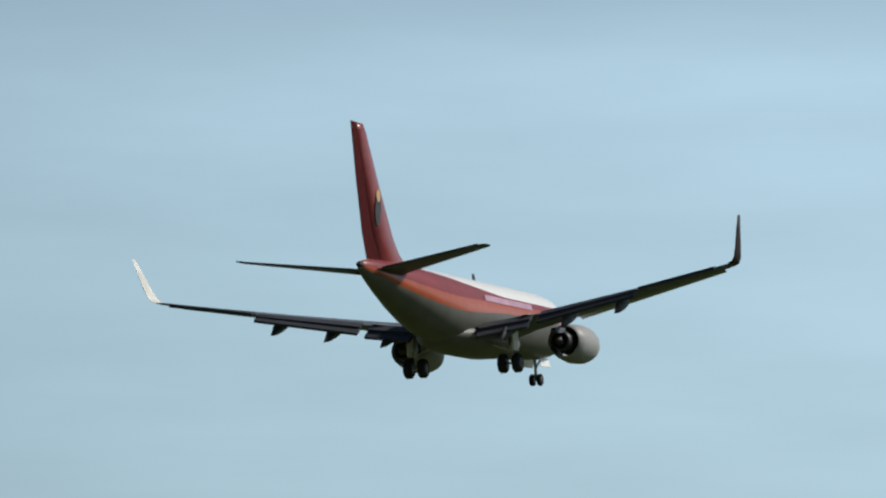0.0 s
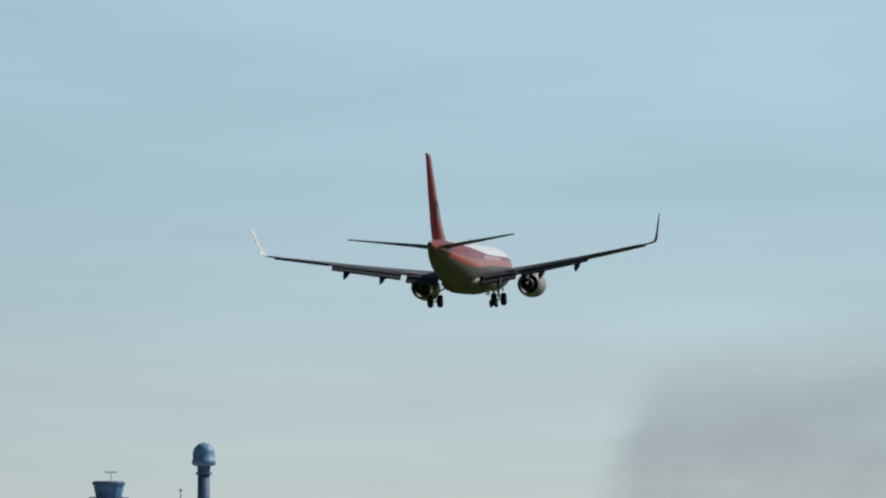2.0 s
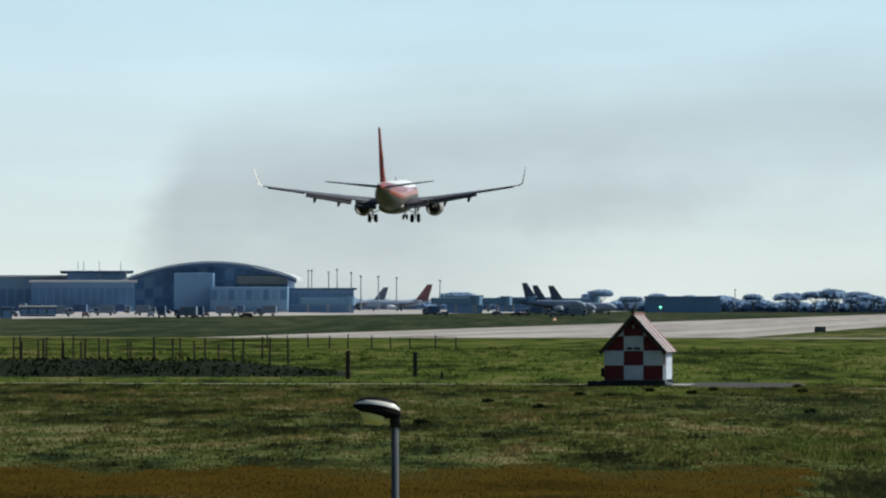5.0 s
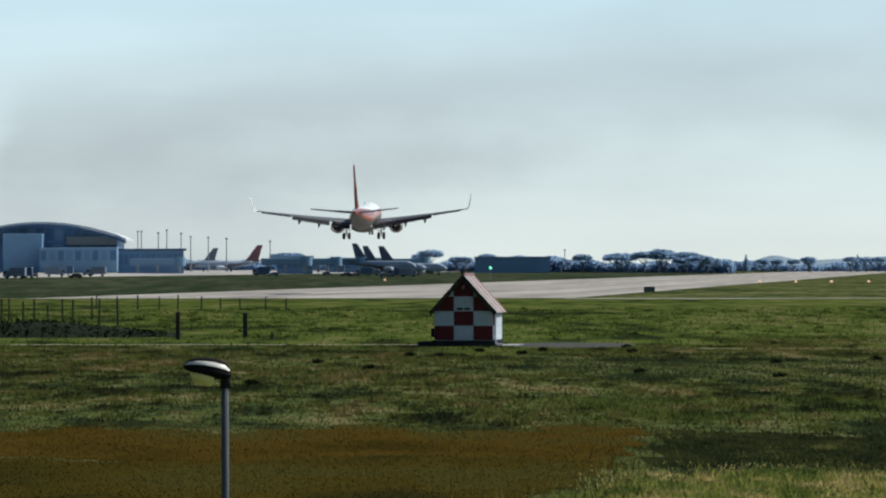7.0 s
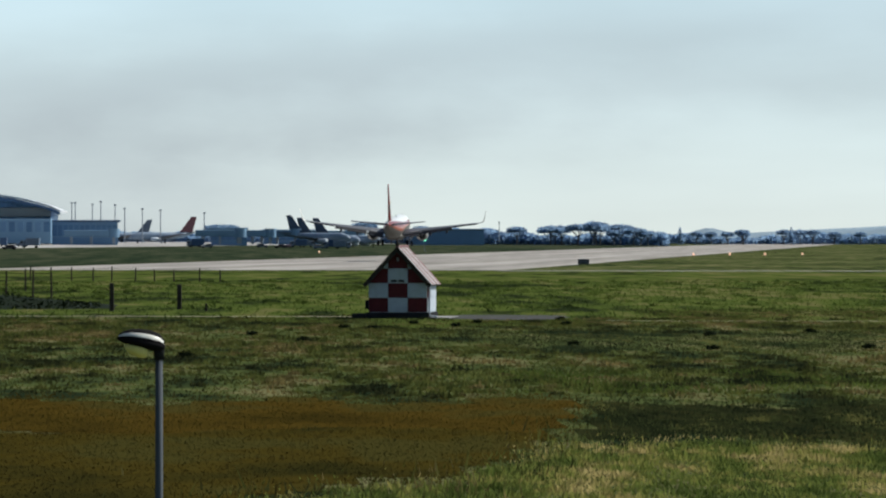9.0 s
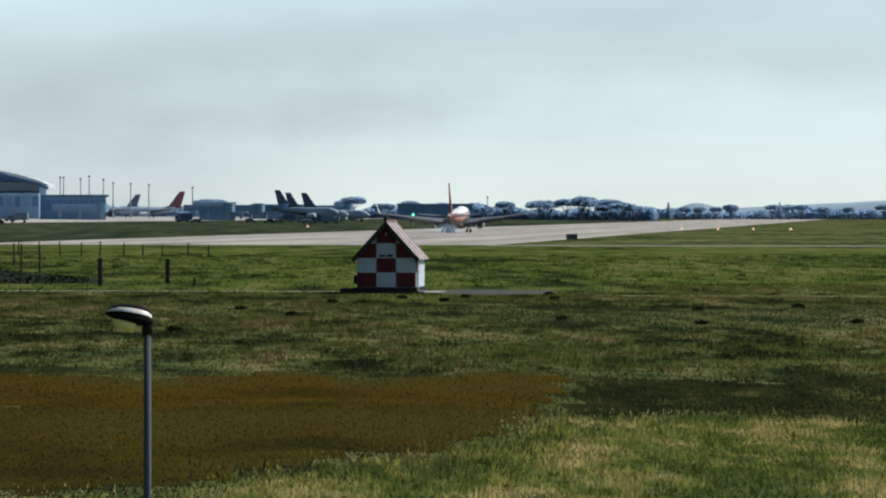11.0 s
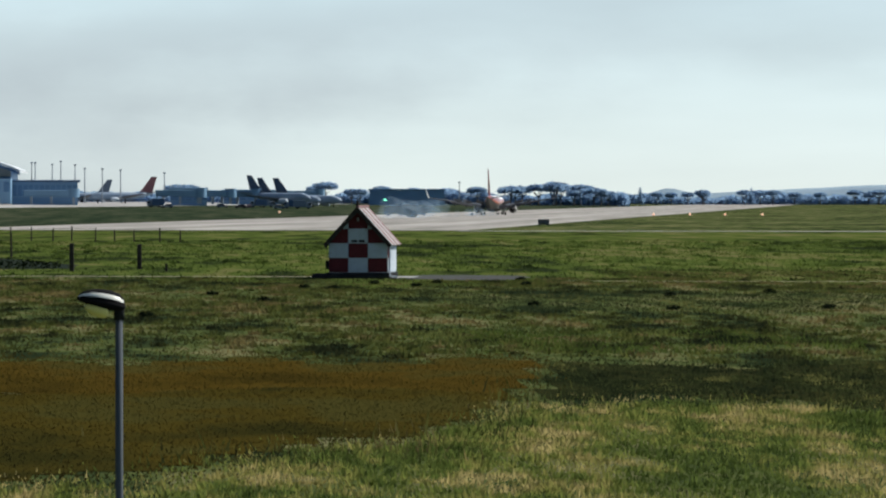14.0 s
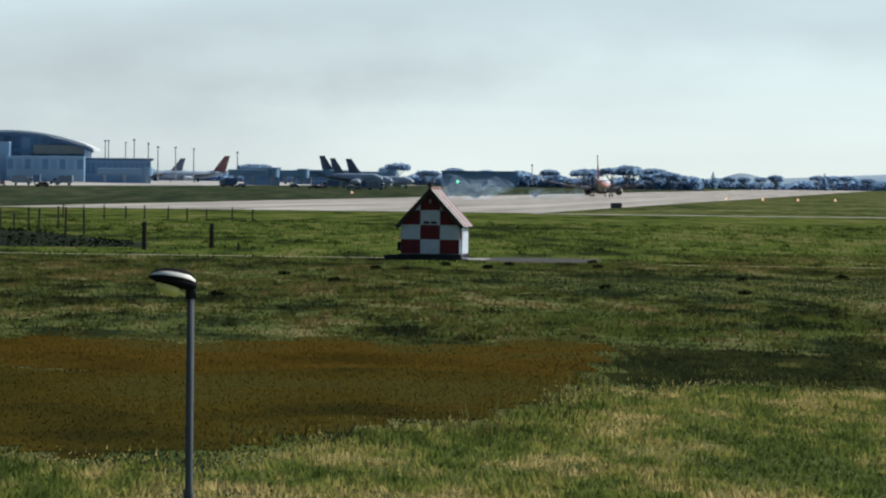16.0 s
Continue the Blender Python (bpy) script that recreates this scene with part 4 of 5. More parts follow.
        for j in range(2):
            dark = k == 0 and j == 1
            part("check_panel", boxm(hw, hw + 0.03, y0, y1, rows[j] + 0.012, rows[j + 1] - 0.03), M_HUTRED if dark else M_HUTWHITE, hut, "dark red painted square" if dark else "white painted square")
    part("ridge_cap", tubem([(0, -0.4, peak + 0.1), (0, dep + 0.36, peak + 0.1)], [0.09, 0.09], 8), M_ROOFTILE, hut)
    part("finial", tubem([(0, -0.3, peak), (0, -0.3, peak + 0.25), (0, -0.3, peak + 0.5)], [0.09, 0.1, 0.03], 8), M_DARKWOOD, hut, "dark ridge finial")
    part("downpipe", tubem([(hw + 0.08, 0.35, eave - 0.1), (hw + 0.08, 0.35, 0.15), (hw + 0.5, 0.35, 0.08)], [0.06, 0.06, 0.06], 8), M_HUTWHITE, hut, "white downpipe")
    # dark block put in for the shadow the hut casts to its left
    part("shadow_block", boxm(-hw - 0.92, -hw - 0.1, -0.3, 1.6, 0, 0.26, 0.04), M_BASE, hut, "dark low block in place of the hut's shadow")
    part("meter_box", boxm(-hw - 0.28, -hw, 0.6, 1.1, 0.5, 1.0, 0.02), M_BASE, hut, "dark wall box")


make_hut()
tagged(part("concrete_slab", boxm(1.8, 2.9, 0.1, 4.4, 0.0, 0.05), M_APRON), "pale concrete slab beside the hut", "slab", kind="structure").matrix_world = pose(8.92, 222.0, 0, 0, 0, -9.81)


# ---- the street lamp in front ----
def make_lamp():
    lamp = tagged(empty("street_lamp", pose(-0.905, 45.0, 0)), "grey steel post lamp with an oval hood", "street lamp")
    part("post", tubem([(0, 0, 0), (0, 0, 0.9), (0, 0, 0.95), (0, 0, 3.22)], [0.06, 0.06, 0.045, 0.042], 14), M_POLE, lamp, "slim galvanised post", True)
    # head: a flattened egg reaching to one side, tipped up a little
    bm = bmesh.new()
    prof = ((0.0, 0.02), (0.03, 0.55), (0.12, 0.85), (0.3, 1.0), (0.5, 0.98), (0.7, 0.85), (0.88, 0.55), (0.97, 0.25), (1.0, 0.03))
    rings = []
    for f, w in prof:
        c = Vector((0.07 - 0.54 * f, -0.1 * f, 3.275 + 0.1 * f))
        rings.append([c + Vector((0, 0.16 * w * math.cos(q), (0.15 if math.sin(q) > 0 else 0.08) * w * math.sin(q))) for q in (2 * math.pi * i / 16 for i in range(16))])
    # one strip of faces is painted white as a sunlit streak
    loft(bm, rings, mi=lambda i, j: 1 if j == 6 and 0 < i < 7 else 0)
    head = part("hood", bm, [M_HOOD, M_HOODSUN], lamp, "black oval hood with a sunlit streak painted white", True)
    bm = bmesh.new()
    rings = []
    for f, w in prof:
        c = Vector((0.075 - 0.55 * f, -0.1 * f, 3.267 + 0.1 * f))
        rings.append([c + Vector((0, 0.172 * w * math.cos(q), 0.07 * w * math.sin(q))) for q in (2 * math.pi * i / 16 for i in range(16))])
    loft(bm, rings)
    part("hood_rim", bm, M_HOOD, head, "black rim of the hood", True)
    bm = bmesh.new()
    rings = []
    for f, w in prof:
        c = Vector((-0.12 - 0.27 * f, -0.06 - 0.05 * f, 3.205 + 0.07 * f))
        rings.append([c + Vector((0, 0.11 * w * math.cos(q), 0.085 * w * math.sin(q))) for q in (2 * math.pi * i / 14 for i in range(14))])
    loft(bm, rings)
    part("lens", bm, M_LENS, head, "yellowed bowl lens", True)
    part("collar", tubem([(0, 0, 3.12), (0, 0, 3.3)], [0.06, 0.065], 12), M_BASE, lamp, "dark collar", True)


make_lamp()


# ---- terminal, hangars and towers beyond the apron ----
def building(name, label, h0, h1, v1, d, depth, wall, roof, bays, glazed, roofmat, over=1.0, turn=0.0, thick=0.9):
    """A flat-roofed block: walls, roof slab and a row of glazed bays. h and v as in far()."""
    p, q = far(h0, 0, d), far(h1, v1, d)
    turn = turn or math.degrees(math.atan(-(h0 + h1) / 2000))
    z0 = rise((Vector((p.x, d, 0))).dot(ASIDE) - OFF) - 0.1
    b = tagged(empty(name, pose((p.x + q.x) / 2, d, z0, 0, 0, turn)), label, "building")
    hw, ht = (q.x - p.x) / 2, q.z - z0
    part("wall", boxm(-hw, hw, 0, depth, 0, ht - thick), wall, b)
    part("roof", boxm(-hw - over, hw + over, -over, depth + over, ht - thick, ht, 0.15), roofmat, b, roof)
    if bays:
        w = 2 * hw / bays
        for i in range(bays):
            x = -hw + i * w
            part("window", boxm(x + w * 0.1, x + w * 0.9, -0.12, 0.06, ht * glazed[0], ht * glazed[1]), M_GLASSB, b)
        part("sill_band", boxm(-hw, hw, -0.2, 0.05, ht * glazed[0] - 0.5, ht * glazed[0] - 0.1), M_CLADL, b, "pale sill band")
    return b, hw, ht


def make_hall():
    """The great hall with its shallow arched roof."""
    d = 1700
    x0, x1 = far(-88, 0, d).x, far(-47.2, 0, d).x
    z0 = 2.2
    hall = tagged(empty("terminal_hall", pose(0, d, z0)), "large blue-grey airport hall with a shallow arched roof", "building")

    def crown(x):
        f = (x - x0) / (x1 - x0)
        return 13.2 + 8.8 * math.sin(math.pi * min(1, max(0, 0.08 + f * 0.87))) ** 0.8 - 2.6 * (1 - f)

    xs = [x0 + (x1 - x0) * i / 32 for i in range(33)]
    bm = bmesh.new()
    loft(bm, [[Vector((x, y, crown(x) + dz)) for y, dz in ((-5, 0), (-5, 0.9), (70, 0.9), (70, 0))] for x in [x0 - 2] + xs + [x1 + 4]])
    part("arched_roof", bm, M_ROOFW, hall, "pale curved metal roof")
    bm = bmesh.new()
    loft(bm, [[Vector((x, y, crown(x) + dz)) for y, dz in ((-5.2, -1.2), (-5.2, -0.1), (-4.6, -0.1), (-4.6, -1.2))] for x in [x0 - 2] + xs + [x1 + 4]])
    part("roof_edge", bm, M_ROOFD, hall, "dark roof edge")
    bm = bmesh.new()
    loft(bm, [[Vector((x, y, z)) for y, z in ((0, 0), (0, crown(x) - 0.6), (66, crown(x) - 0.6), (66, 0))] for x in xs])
    part("wall", bm, M_CLAD, hall, "cladding tinted blue-grey for haze")
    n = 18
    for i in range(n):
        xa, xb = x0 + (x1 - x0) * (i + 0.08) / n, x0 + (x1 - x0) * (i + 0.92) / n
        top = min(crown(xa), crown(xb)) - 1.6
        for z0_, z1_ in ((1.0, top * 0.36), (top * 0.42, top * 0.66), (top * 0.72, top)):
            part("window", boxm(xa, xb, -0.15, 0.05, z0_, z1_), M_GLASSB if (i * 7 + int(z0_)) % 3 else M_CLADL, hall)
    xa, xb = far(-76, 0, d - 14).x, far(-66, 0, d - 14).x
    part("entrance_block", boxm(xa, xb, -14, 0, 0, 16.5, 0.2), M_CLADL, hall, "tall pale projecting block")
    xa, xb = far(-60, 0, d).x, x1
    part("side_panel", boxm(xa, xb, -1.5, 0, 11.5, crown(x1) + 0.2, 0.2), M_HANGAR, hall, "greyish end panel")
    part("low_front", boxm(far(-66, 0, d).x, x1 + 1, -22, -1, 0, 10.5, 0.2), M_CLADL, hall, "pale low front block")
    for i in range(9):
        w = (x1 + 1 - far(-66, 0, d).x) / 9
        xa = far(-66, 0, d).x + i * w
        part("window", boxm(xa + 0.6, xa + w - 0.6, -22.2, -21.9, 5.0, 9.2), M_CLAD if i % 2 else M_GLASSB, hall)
    for x in (-101.5, -100, -96, -90.5):
        part("roof_antenna", tubem([(far(x, 0, d).x, 20, 15), (far(x, 0, d).x, 20, 22)], [0.2, 0.12], 6), M_MAST, hall, "thin roof antenna")


make_hall()
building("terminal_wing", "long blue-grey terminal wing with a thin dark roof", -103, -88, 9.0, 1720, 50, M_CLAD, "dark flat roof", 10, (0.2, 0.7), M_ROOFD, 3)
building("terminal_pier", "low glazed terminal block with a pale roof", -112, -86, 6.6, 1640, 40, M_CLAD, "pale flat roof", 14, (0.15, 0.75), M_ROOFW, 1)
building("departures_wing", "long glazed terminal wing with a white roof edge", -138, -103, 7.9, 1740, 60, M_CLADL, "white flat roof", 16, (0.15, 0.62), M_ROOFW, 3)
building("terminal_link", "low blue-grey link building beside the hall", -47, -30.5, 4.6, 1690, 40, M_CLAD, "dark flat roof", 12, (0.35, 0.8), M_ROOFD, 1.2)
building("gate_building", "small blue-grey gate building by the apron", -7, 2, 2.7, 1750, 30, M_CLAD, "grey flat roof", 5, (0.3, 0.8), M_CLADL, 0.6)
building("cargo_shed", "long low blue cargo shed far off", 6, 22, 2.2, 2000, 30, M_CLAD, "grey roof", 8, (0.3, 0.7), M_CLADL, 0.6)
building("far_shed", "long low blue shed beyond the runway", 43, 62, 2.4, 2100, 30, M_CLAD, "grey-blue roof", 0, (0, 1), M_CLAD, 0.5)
building("utility_shed", "low dark service shed with a flat roof", -206, -180.5, 1.4, 880, 18, M_SHADE, "dark flat roof", 7, (0.2, 0.6), M_ROOFD, 0.7, thick=0.35)
building("service_block", "low dark airfield service block", -168, -144, 0.5, 980, 16, M_SHADE, "pale flat roof", 9, (0.2, 0.6), M_ROOFW, 1.0, thick=0.5)
building("bus_shelter", "small shed with a pale roof by the apron", -184.5, -178.5, -0.6, 860, 8, M_SHADE, "pale flat roof", 0, (0, 1), M_ROOFW, 0.5, thick=0.5)
building("container_store", "long row of blue freight containers", -177.5, -166, -1.0, 870, 5, M_CONTAINER, "blue container roof", 6, (0.2, 0.7), M_CONTAINER, 0.1, thick=0.2)
building("container_office", "small green site cabin by the apron", -165.8, -163.2, -1.1, 868, 5, M_CABIN, "green roof", 1, (0.3, 0.7), M_CABIN, 0.1, thick=0.2)
# added shed that takes the place of a row of dark vans
building("van_row_shed", "low dark shed in place of a row of vans", -133, -117, -0.1, 1040, 12, M_SHADE, "dark flat roof", 6, (0.2, 0.7), M_ROOFD, 0.4, thick=0.4)
building("crew_shed", "low dark crew shed with a pale roof", -115, -106, 0.2, 1180, 10, M_SHADE, "pale flat roof", 4, (0.3, 0.7), M_ROOFW, 0.4, thick=0.4)
building("office_block", "plain dark office block by the hangars", -142, -137, 8.6, 1500, 20, M_ROOFD, "dark flat roof", 0, (0, 1), M_ROOFD, 0.5)
building("store_block", "low grey store beside the control tower", -205, -184, 3.2, 1480, 30, M_CLAD, "pale flat roof", 5, (0.3, 0.7), M_HANGAR, 0.6)


def make_hangar(name, label, h0, h1, ve, vr, d, depth, ridge_along):
    p, q = far(h0, ve, d), far(h1, vr, d)
    z0 = 1.9
    hg = tagged(empty(name, pose((p.x + q.x) / 2, d, z0, 0, 0, math.degrees(math.atan(-(h0 + h1) / 2000)))), label, "hangar")
    hw, e, r = (q.x - p.x) / 2, p.z - z0, q.z - z0
    part("wall", boxm(-hw, hw, 0, depth, 0, e), M_CLAD, hg, "sheet walls tinted blue-grey for haze")
    if ridge_along:
        prof = [[Vector((x, y, z)) for y, z in ((-1, e), (depth / 2, r), (depth + 1, e), (depth / 2, r - 0.8))] for x in (-hw - 1, hw + 1)]
        for i in range(14):
            x = -hw + (i + 0.5) * 2 * hw / 14
            part("roof_vent", boxm(x - 0.8, x + 0.8, depth / 2 - 1, depth / 2 + 1, r - 0.2, r + 0.7, 0.1), M_HANGAR, hg)
    else:
        prof = [[Vector((x, y, z)) for x, z in ((-hw - 1, e), (-hw * 0.35, r), (hw * 0.35, r), (hw + 1, e), (0, e - 0.3))] for y in (-1, depth)]
    part("roof", loft(bmesh.new(), prof), M_HANGAR, hg, "tan sheet roof")
    n = 7
    for i in range(n):
        x = -hw + (i + 0.5) * 2 * hw / n
        part("door_leaf", boxm(x - hw / n * 0.92, x + hw / n * 0.92, -0.3, 0.05, 0, e * 0.72), M_GLASSB if i % 3 == 1 else M_CLAD, hg)
    part("door_frame", boxm(hw - 1.2, hw + 0.6, -0.8, 0.2, 0, e), M_ROOFW, hg, "white end frame")


make_hangar("long_hangar", "long hangar with a tan sheet roof", -177.5, -155, 4.2, 6.6, 1400, 40, True)
make_hangar("gable_hangar", "big hangar with a hipped tan roof", -158, -138, 5.6, 9.6, 1460, 60, False)


def make_tower(name, label, h, d, v_ball, kind):
    p = far(h, v_ball, d)
    z0 = 1.8
    tw = tagged(empty(name, pose(p.x, d, z0)), label, "control tower")
    top = p.z - z0
    if kind == "ball":
        part("shaft", tubem([(0, 0, 0), (0, 0, top - 12)], [2.5, 2.35], 20), M_ROOFD, tw, "dark concrete shaft", True)
        part("ring_platform", tubem([(0, 0, top - 12.4), (0, 0, top - 11.5), (0, 0, top - 11.4), (0, 0, top - 9)], [3.1, 3.1, 2.4, 2.6], 20), M_ROOFD, tw, "ring platform")
        bm = bmesh.new()
        loft(bm, [ring((0, 0, z), (1, 0, 0), (0, 1, 0), r, r, 24) for z, r in ((top - 9, 3.5), (top - 8.6, 4.5), (top - 6.8, 4.6), (top - 6.6, 4.2), (top - 4, 4.35), (top - 2, 3.6), (top - 0.7, 2.2), (top, 0.3))])
        part("radome", bm, M_CLAD, tw, "round dark radome", True)
    else:
        part("shaft", tubem([(0, 0, 0), (0, 0, top - 10)], [3.2, 3.1], 18), M_ROOFD, tw, "dark concrete shaft", True)
        bm = bmesh.new()
        loft(bm, [ring((0, 0, z), (1, 0, 0), (0, 1, 0), r, r, 12) for z, r in ((top - 11.5, 3.3), (top - 10, 7.2), (top - 6, 7.6), (top - 5.9, 5.0))])
        part("gallery", bm, M_ROOFD, tw, "wide dark gallery")
        part("cab", tubem([(0, 0, top - 6), (0, 0, top - 1.2)], [4.8, 5.8], 12), M_GLASSB, tw, "dark glazed cab")
        part("cab_roof", tubem([(0, 0, top - 1.2), (0, 0, top - 0.6), (0, 0, top)], [6.2, 6.2, 5.6], 12), M_ROOFD, tw, "flat cab roof")
        part("radar", boxm(-1.5, 3.2, -0.3, 0.3, top + 3.2, top + 3.6), M_MAST, tw, "thin radar bar")
        part("radar_post", tubem([(0.8, 0, top), (0.8, 0, top + 3.3)], [0.15, 0.15], 6), M_MAST, tw)
    return tw


make_tower("radar_tower", "dark tower topped by a round radome", -188.2, 1500, 27.3, "ball")
make_tower("control_tower", "dark control tower with a glazed cab", -213.0, 1450, 17.4, "cab")


def make_lookout():
    p = far(-176.5, 8.0, 1440)
    lk = tagged(empty("rooftop_lookout", pose(p.x, 1440, 1.8)), "small dark flared lookout cabin on a stem", "tower")
    t = p.z - 1.8
    part("stem", tubem([(0, 0, 0), (0, 0, t - 4)], [2.2, 2.2], 12), M_ROOFD, lk)
    part("cabin", tubem([(0, 0, t - 5), (0, 0, t - 1), (0, 0, t)], [2.4, 5.6, 5.7], 10), M_ROOFD, lk, "flared dark cabin")
    part("mast", tubem([(0, 0, t), (0, 0, t + 3)], [0.8, 0.6], 8), M_MAST, lk)


make_lookout()


def make_mast(h, v, d, twin=False):
    p = far(h, v, d)
    m = tagged(empty("floodlight_mast", pose(p.x, d, 2.25)), "slim grey apron floodlight mast", "mast", "apron floodlight masts")
    t = p.z - 2.25
    part("pole", tubem([(0, 0, 0), (0, 0, t)], [0.32, 0.2], 8), M_MAST, m)
    part("lamp_frame", boxm(-0.55, 0.55, -0.3, 0.3, t - 0.7, t, 0.1), M_MAST, m, "lamp frame")
    return m


for x, y in ((490, 476), (496, 476), (526, 479), (541, 474), (566, 480), (583, 486), (614, 487), (646, 489), (723, 494)):
    make_mast((x - 784) / 7, (540 - y) / 7, 1760)
make_mast(-194.2, 15.3, 1500)
make_mast((1245 - 784) / 7, 4.2, 2150)


# ---- parked aircraft ----
def make_parked(tail, label):
    pk = tagged(empty("parked_jet"), label, "aeroplane", "parked jets at the terminal")
    bm = bmesh.new()
    loft(bm, [ring((-s, 0, z), (0, 1, 0), (0, 0, 1), r, r, 14) for s, r, z in ((0, 0.1, 2.8), (1.5, 1.2, 3), (4.5, 1.9, 3.3), (20, 1.9, 3.3), (26, 1.3, 3.9), (32, 0.2, 4.7))])
    part("fuselage", bm, M_JETHAZE, pk, "white fuselage toned blue for haze", True)
    part("tail_fin", loft(bmesh.new(), [[Vector((-s, y * w, z)) for s, y in ((a, 0), ((a + b) / 2, 1), (b, 0), ((a + b) / 2, -1))] for a, b, z, w in ((24.5, 31, 4.9, 0.2), (30.5, 33.2, 12.4, 0.08))]), tail, pk, "coloured swept tail fin")
    for sd in (1, -1):
        part("tailplane", slab((-27.5, sd * 0.4, 4.7), (-31, sd * 0.4, 4.7), (-32.6, sd * 7, 5.4), (-31, sd * 7, 5.4), 0.2), M_WING, pk)
        wing = part("wing", slab((-11.5, sd * 1.2, 2.4), (-19, sd * 1.2, 2.4), (-21, sd * 17, 4.2), (-19.4, sd * 17, 4.2), 0.3), M_WING, pk, "grey wing")
        eng = part("engine", tubem([(-8.6, sd * 4.9, 1.7), (-9, sd * 4.9, 1.7), (-12, sd * 4.9, 1.7), (-13, sd * 4.9, 1.7)], [0.9, 1.1, 1.05, 0.6], 12), M_HUTWHITE, pk, "white engine", True)
        gear = part("gear_leg", tubem([(-16.5, sd * 2.8, 2.2), (-16.5, sd * 2.8, 0.0)], [0.2, 0.45], 8), M_TYRE, pk)
    part("nose_gear", tubem([(-4, 0, 2), (-4, 0, 0)], [0.15, 0.35], 8), M_TYRE, pk)
    return pk


# white jets toned pale blue, which paints in the haze over the apron
M_JETHAZE = mat("hazed_jet_paint", (0.27, 0.35, 0.45), 0.45)
M_TAILR = mat("tail_red_orange", (0.22, 0.09, 0.1), 0.4)
M_TAILB = mat("tail_dark_blue", (0.07, 0.11, 0.18), 0.4)
M_TAILG = mat("tail_grey_blue", (0.12, 0.16, 0.22), 0.4)
first = make_parked(M_TAILB, "parked white jet with a dark blue tail")


def park(src, h, d, turn):
    p = far(h, 0, d)
    return copy_thing(src, pose(p.x, d, rise(Vector((p.x, d, 0)).dot(ASIDE) - OFF), 0, 0, turn))


def nose(h_tip, d, turn):
    """Where the nose lies when the fin's tip is seen at h_tip."""
    c = 32.5
    return (h_tip * d / 1000 + c * math.cos(radians(turn))) / d * 1000


first.matrix_world = pose(far(nose((870 - 784) / 7, 1640, -38), 0, 1640).x, 1640 - 20, rise(45) + 1.6, 0, 0, -38)
park(first, nose((890 - 784) / 7, 1640, -38), 1640, -38)
park(first, nose((918 - 784) / 7, 1660, -30), 1660, -30)
red = make_parked(M_TAILR, "parked white jet with a red-orange tail")
red.matrix_world = pose(far(nose((707 - 784) / 7, 1850, 200), 0, 1850).x, 1850, 2.2, 0, 0, 200)
grey = make_parked(M_TAILG, "parked white jet with a grey-blue tail")
grey.matrix_world = pose(far(nose((629 - 784) / 7, 2150, 190), 0, 2150).x, 2150, 2.2, 0, 0, 190)


def make_bridge(h, d, ln, turn):
    p = far(h, 0, d)
    b = tagged(empty("jet_bridge", pose(p.x, d, 2.2, 0, 0, turn)), "pale boarding bridge on wheeled legs", "jet bridge", "jet bridges")
    part("tunnel", boxm(0, ln, -1.5, 1.5, 3.0, 5.6, 0.2), M_CLADL, b, "pale tunnel")
    part("rotunda", tubem([(ln, 0, 2.6), (ln, 0, 6.2)], [2.4, 2.4], 14), M_CLADL, b)
    for x in (3, ln * 0.55, ln):
        part("leg", boxm(x - 0.5, x + 0.5, -1.0, 1.0, 0, 3.0), M_MAST, b)


for h, d, ln, tn in ((-11, 1580, 18, 0), (-2, 1600, 16, 5), (4, 1640, 17, -8), (-44, 1600, 20, 0), (20, 1700, 18, 10)):
    make_bridge(h, d, ln, tn)


# ---- service vehicles along the apron ----
def make_van(kind, paint):
    v = tagged(empty("service_" + kind), {"car": "small airport service car on the apron", "truck": "boxy airport service truck on the apron"}[kind], kind, "apron vehicles")
    if kind == "car":
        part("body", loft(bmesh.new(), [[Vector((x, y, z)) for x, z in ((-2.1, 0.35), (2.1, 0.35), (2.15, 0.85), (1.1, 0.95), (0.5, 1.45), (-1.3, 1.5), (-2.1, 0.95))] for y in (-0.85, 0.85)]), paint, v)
        part("window", boxm(-1.2, 0.5, -0.87, 0.87, 1.0, 1.38), M_GLASS, v)
    else:
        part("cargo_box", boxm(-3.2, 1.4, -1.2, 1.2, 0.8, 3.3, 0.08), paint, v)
        part("cab", boxm(1.5, 3.3, -1.1, 1.1, 0.6, 2.5, 0.2), M_CARS[0], v)
        part("window", boxm(2.3, 3.2, -1.12, 1.12, 1.6, 2.3), M_GLASS, v)
    for x in (-1.35, 1.35) if kind == "car" else (-2.0, 2.2):
        for y in (-0.8, 0.8):
            part("wheel", tubem([(x, y - 0.12, 0.36), (x, y + 0.12, 0.36)], [0.36, 0.36], 10), M_TYRE, v)
    return v


stock = [make_van("car", M_CARS[0]), make_van("truck", M_CARS[0]), make_van("car", M_CARS[1]), make_van("truck", M_CARS[2]), make_van("car", M_CARS[3])]
rv = random.Random(21)
first_of = {}
spots = [(-178 + 2.05 * i + rv.uniform(-0.7, 0.7), rv.uniform(1120, 1500)) for i in range(62)] + [(rv.uniform(-12, 30), rv.uniform(1420, 1580)) for i in range(12)]
for i, (h, d) in enumerate(spots):
    p = far(h, 0, d)
    a = Vector((p.x, d, 0)).dot(ASIDE) - OFF
    m = pose(p.x, d, rise(a) + 0.03, 0, 0, rv.choice((0, 8, 172, 185, 90)))
    src = stock[i % 5]
    if src not in first_of:
        src.matrix_world, first_of[src] = m, True
    else:
        copy_thing(src, m)


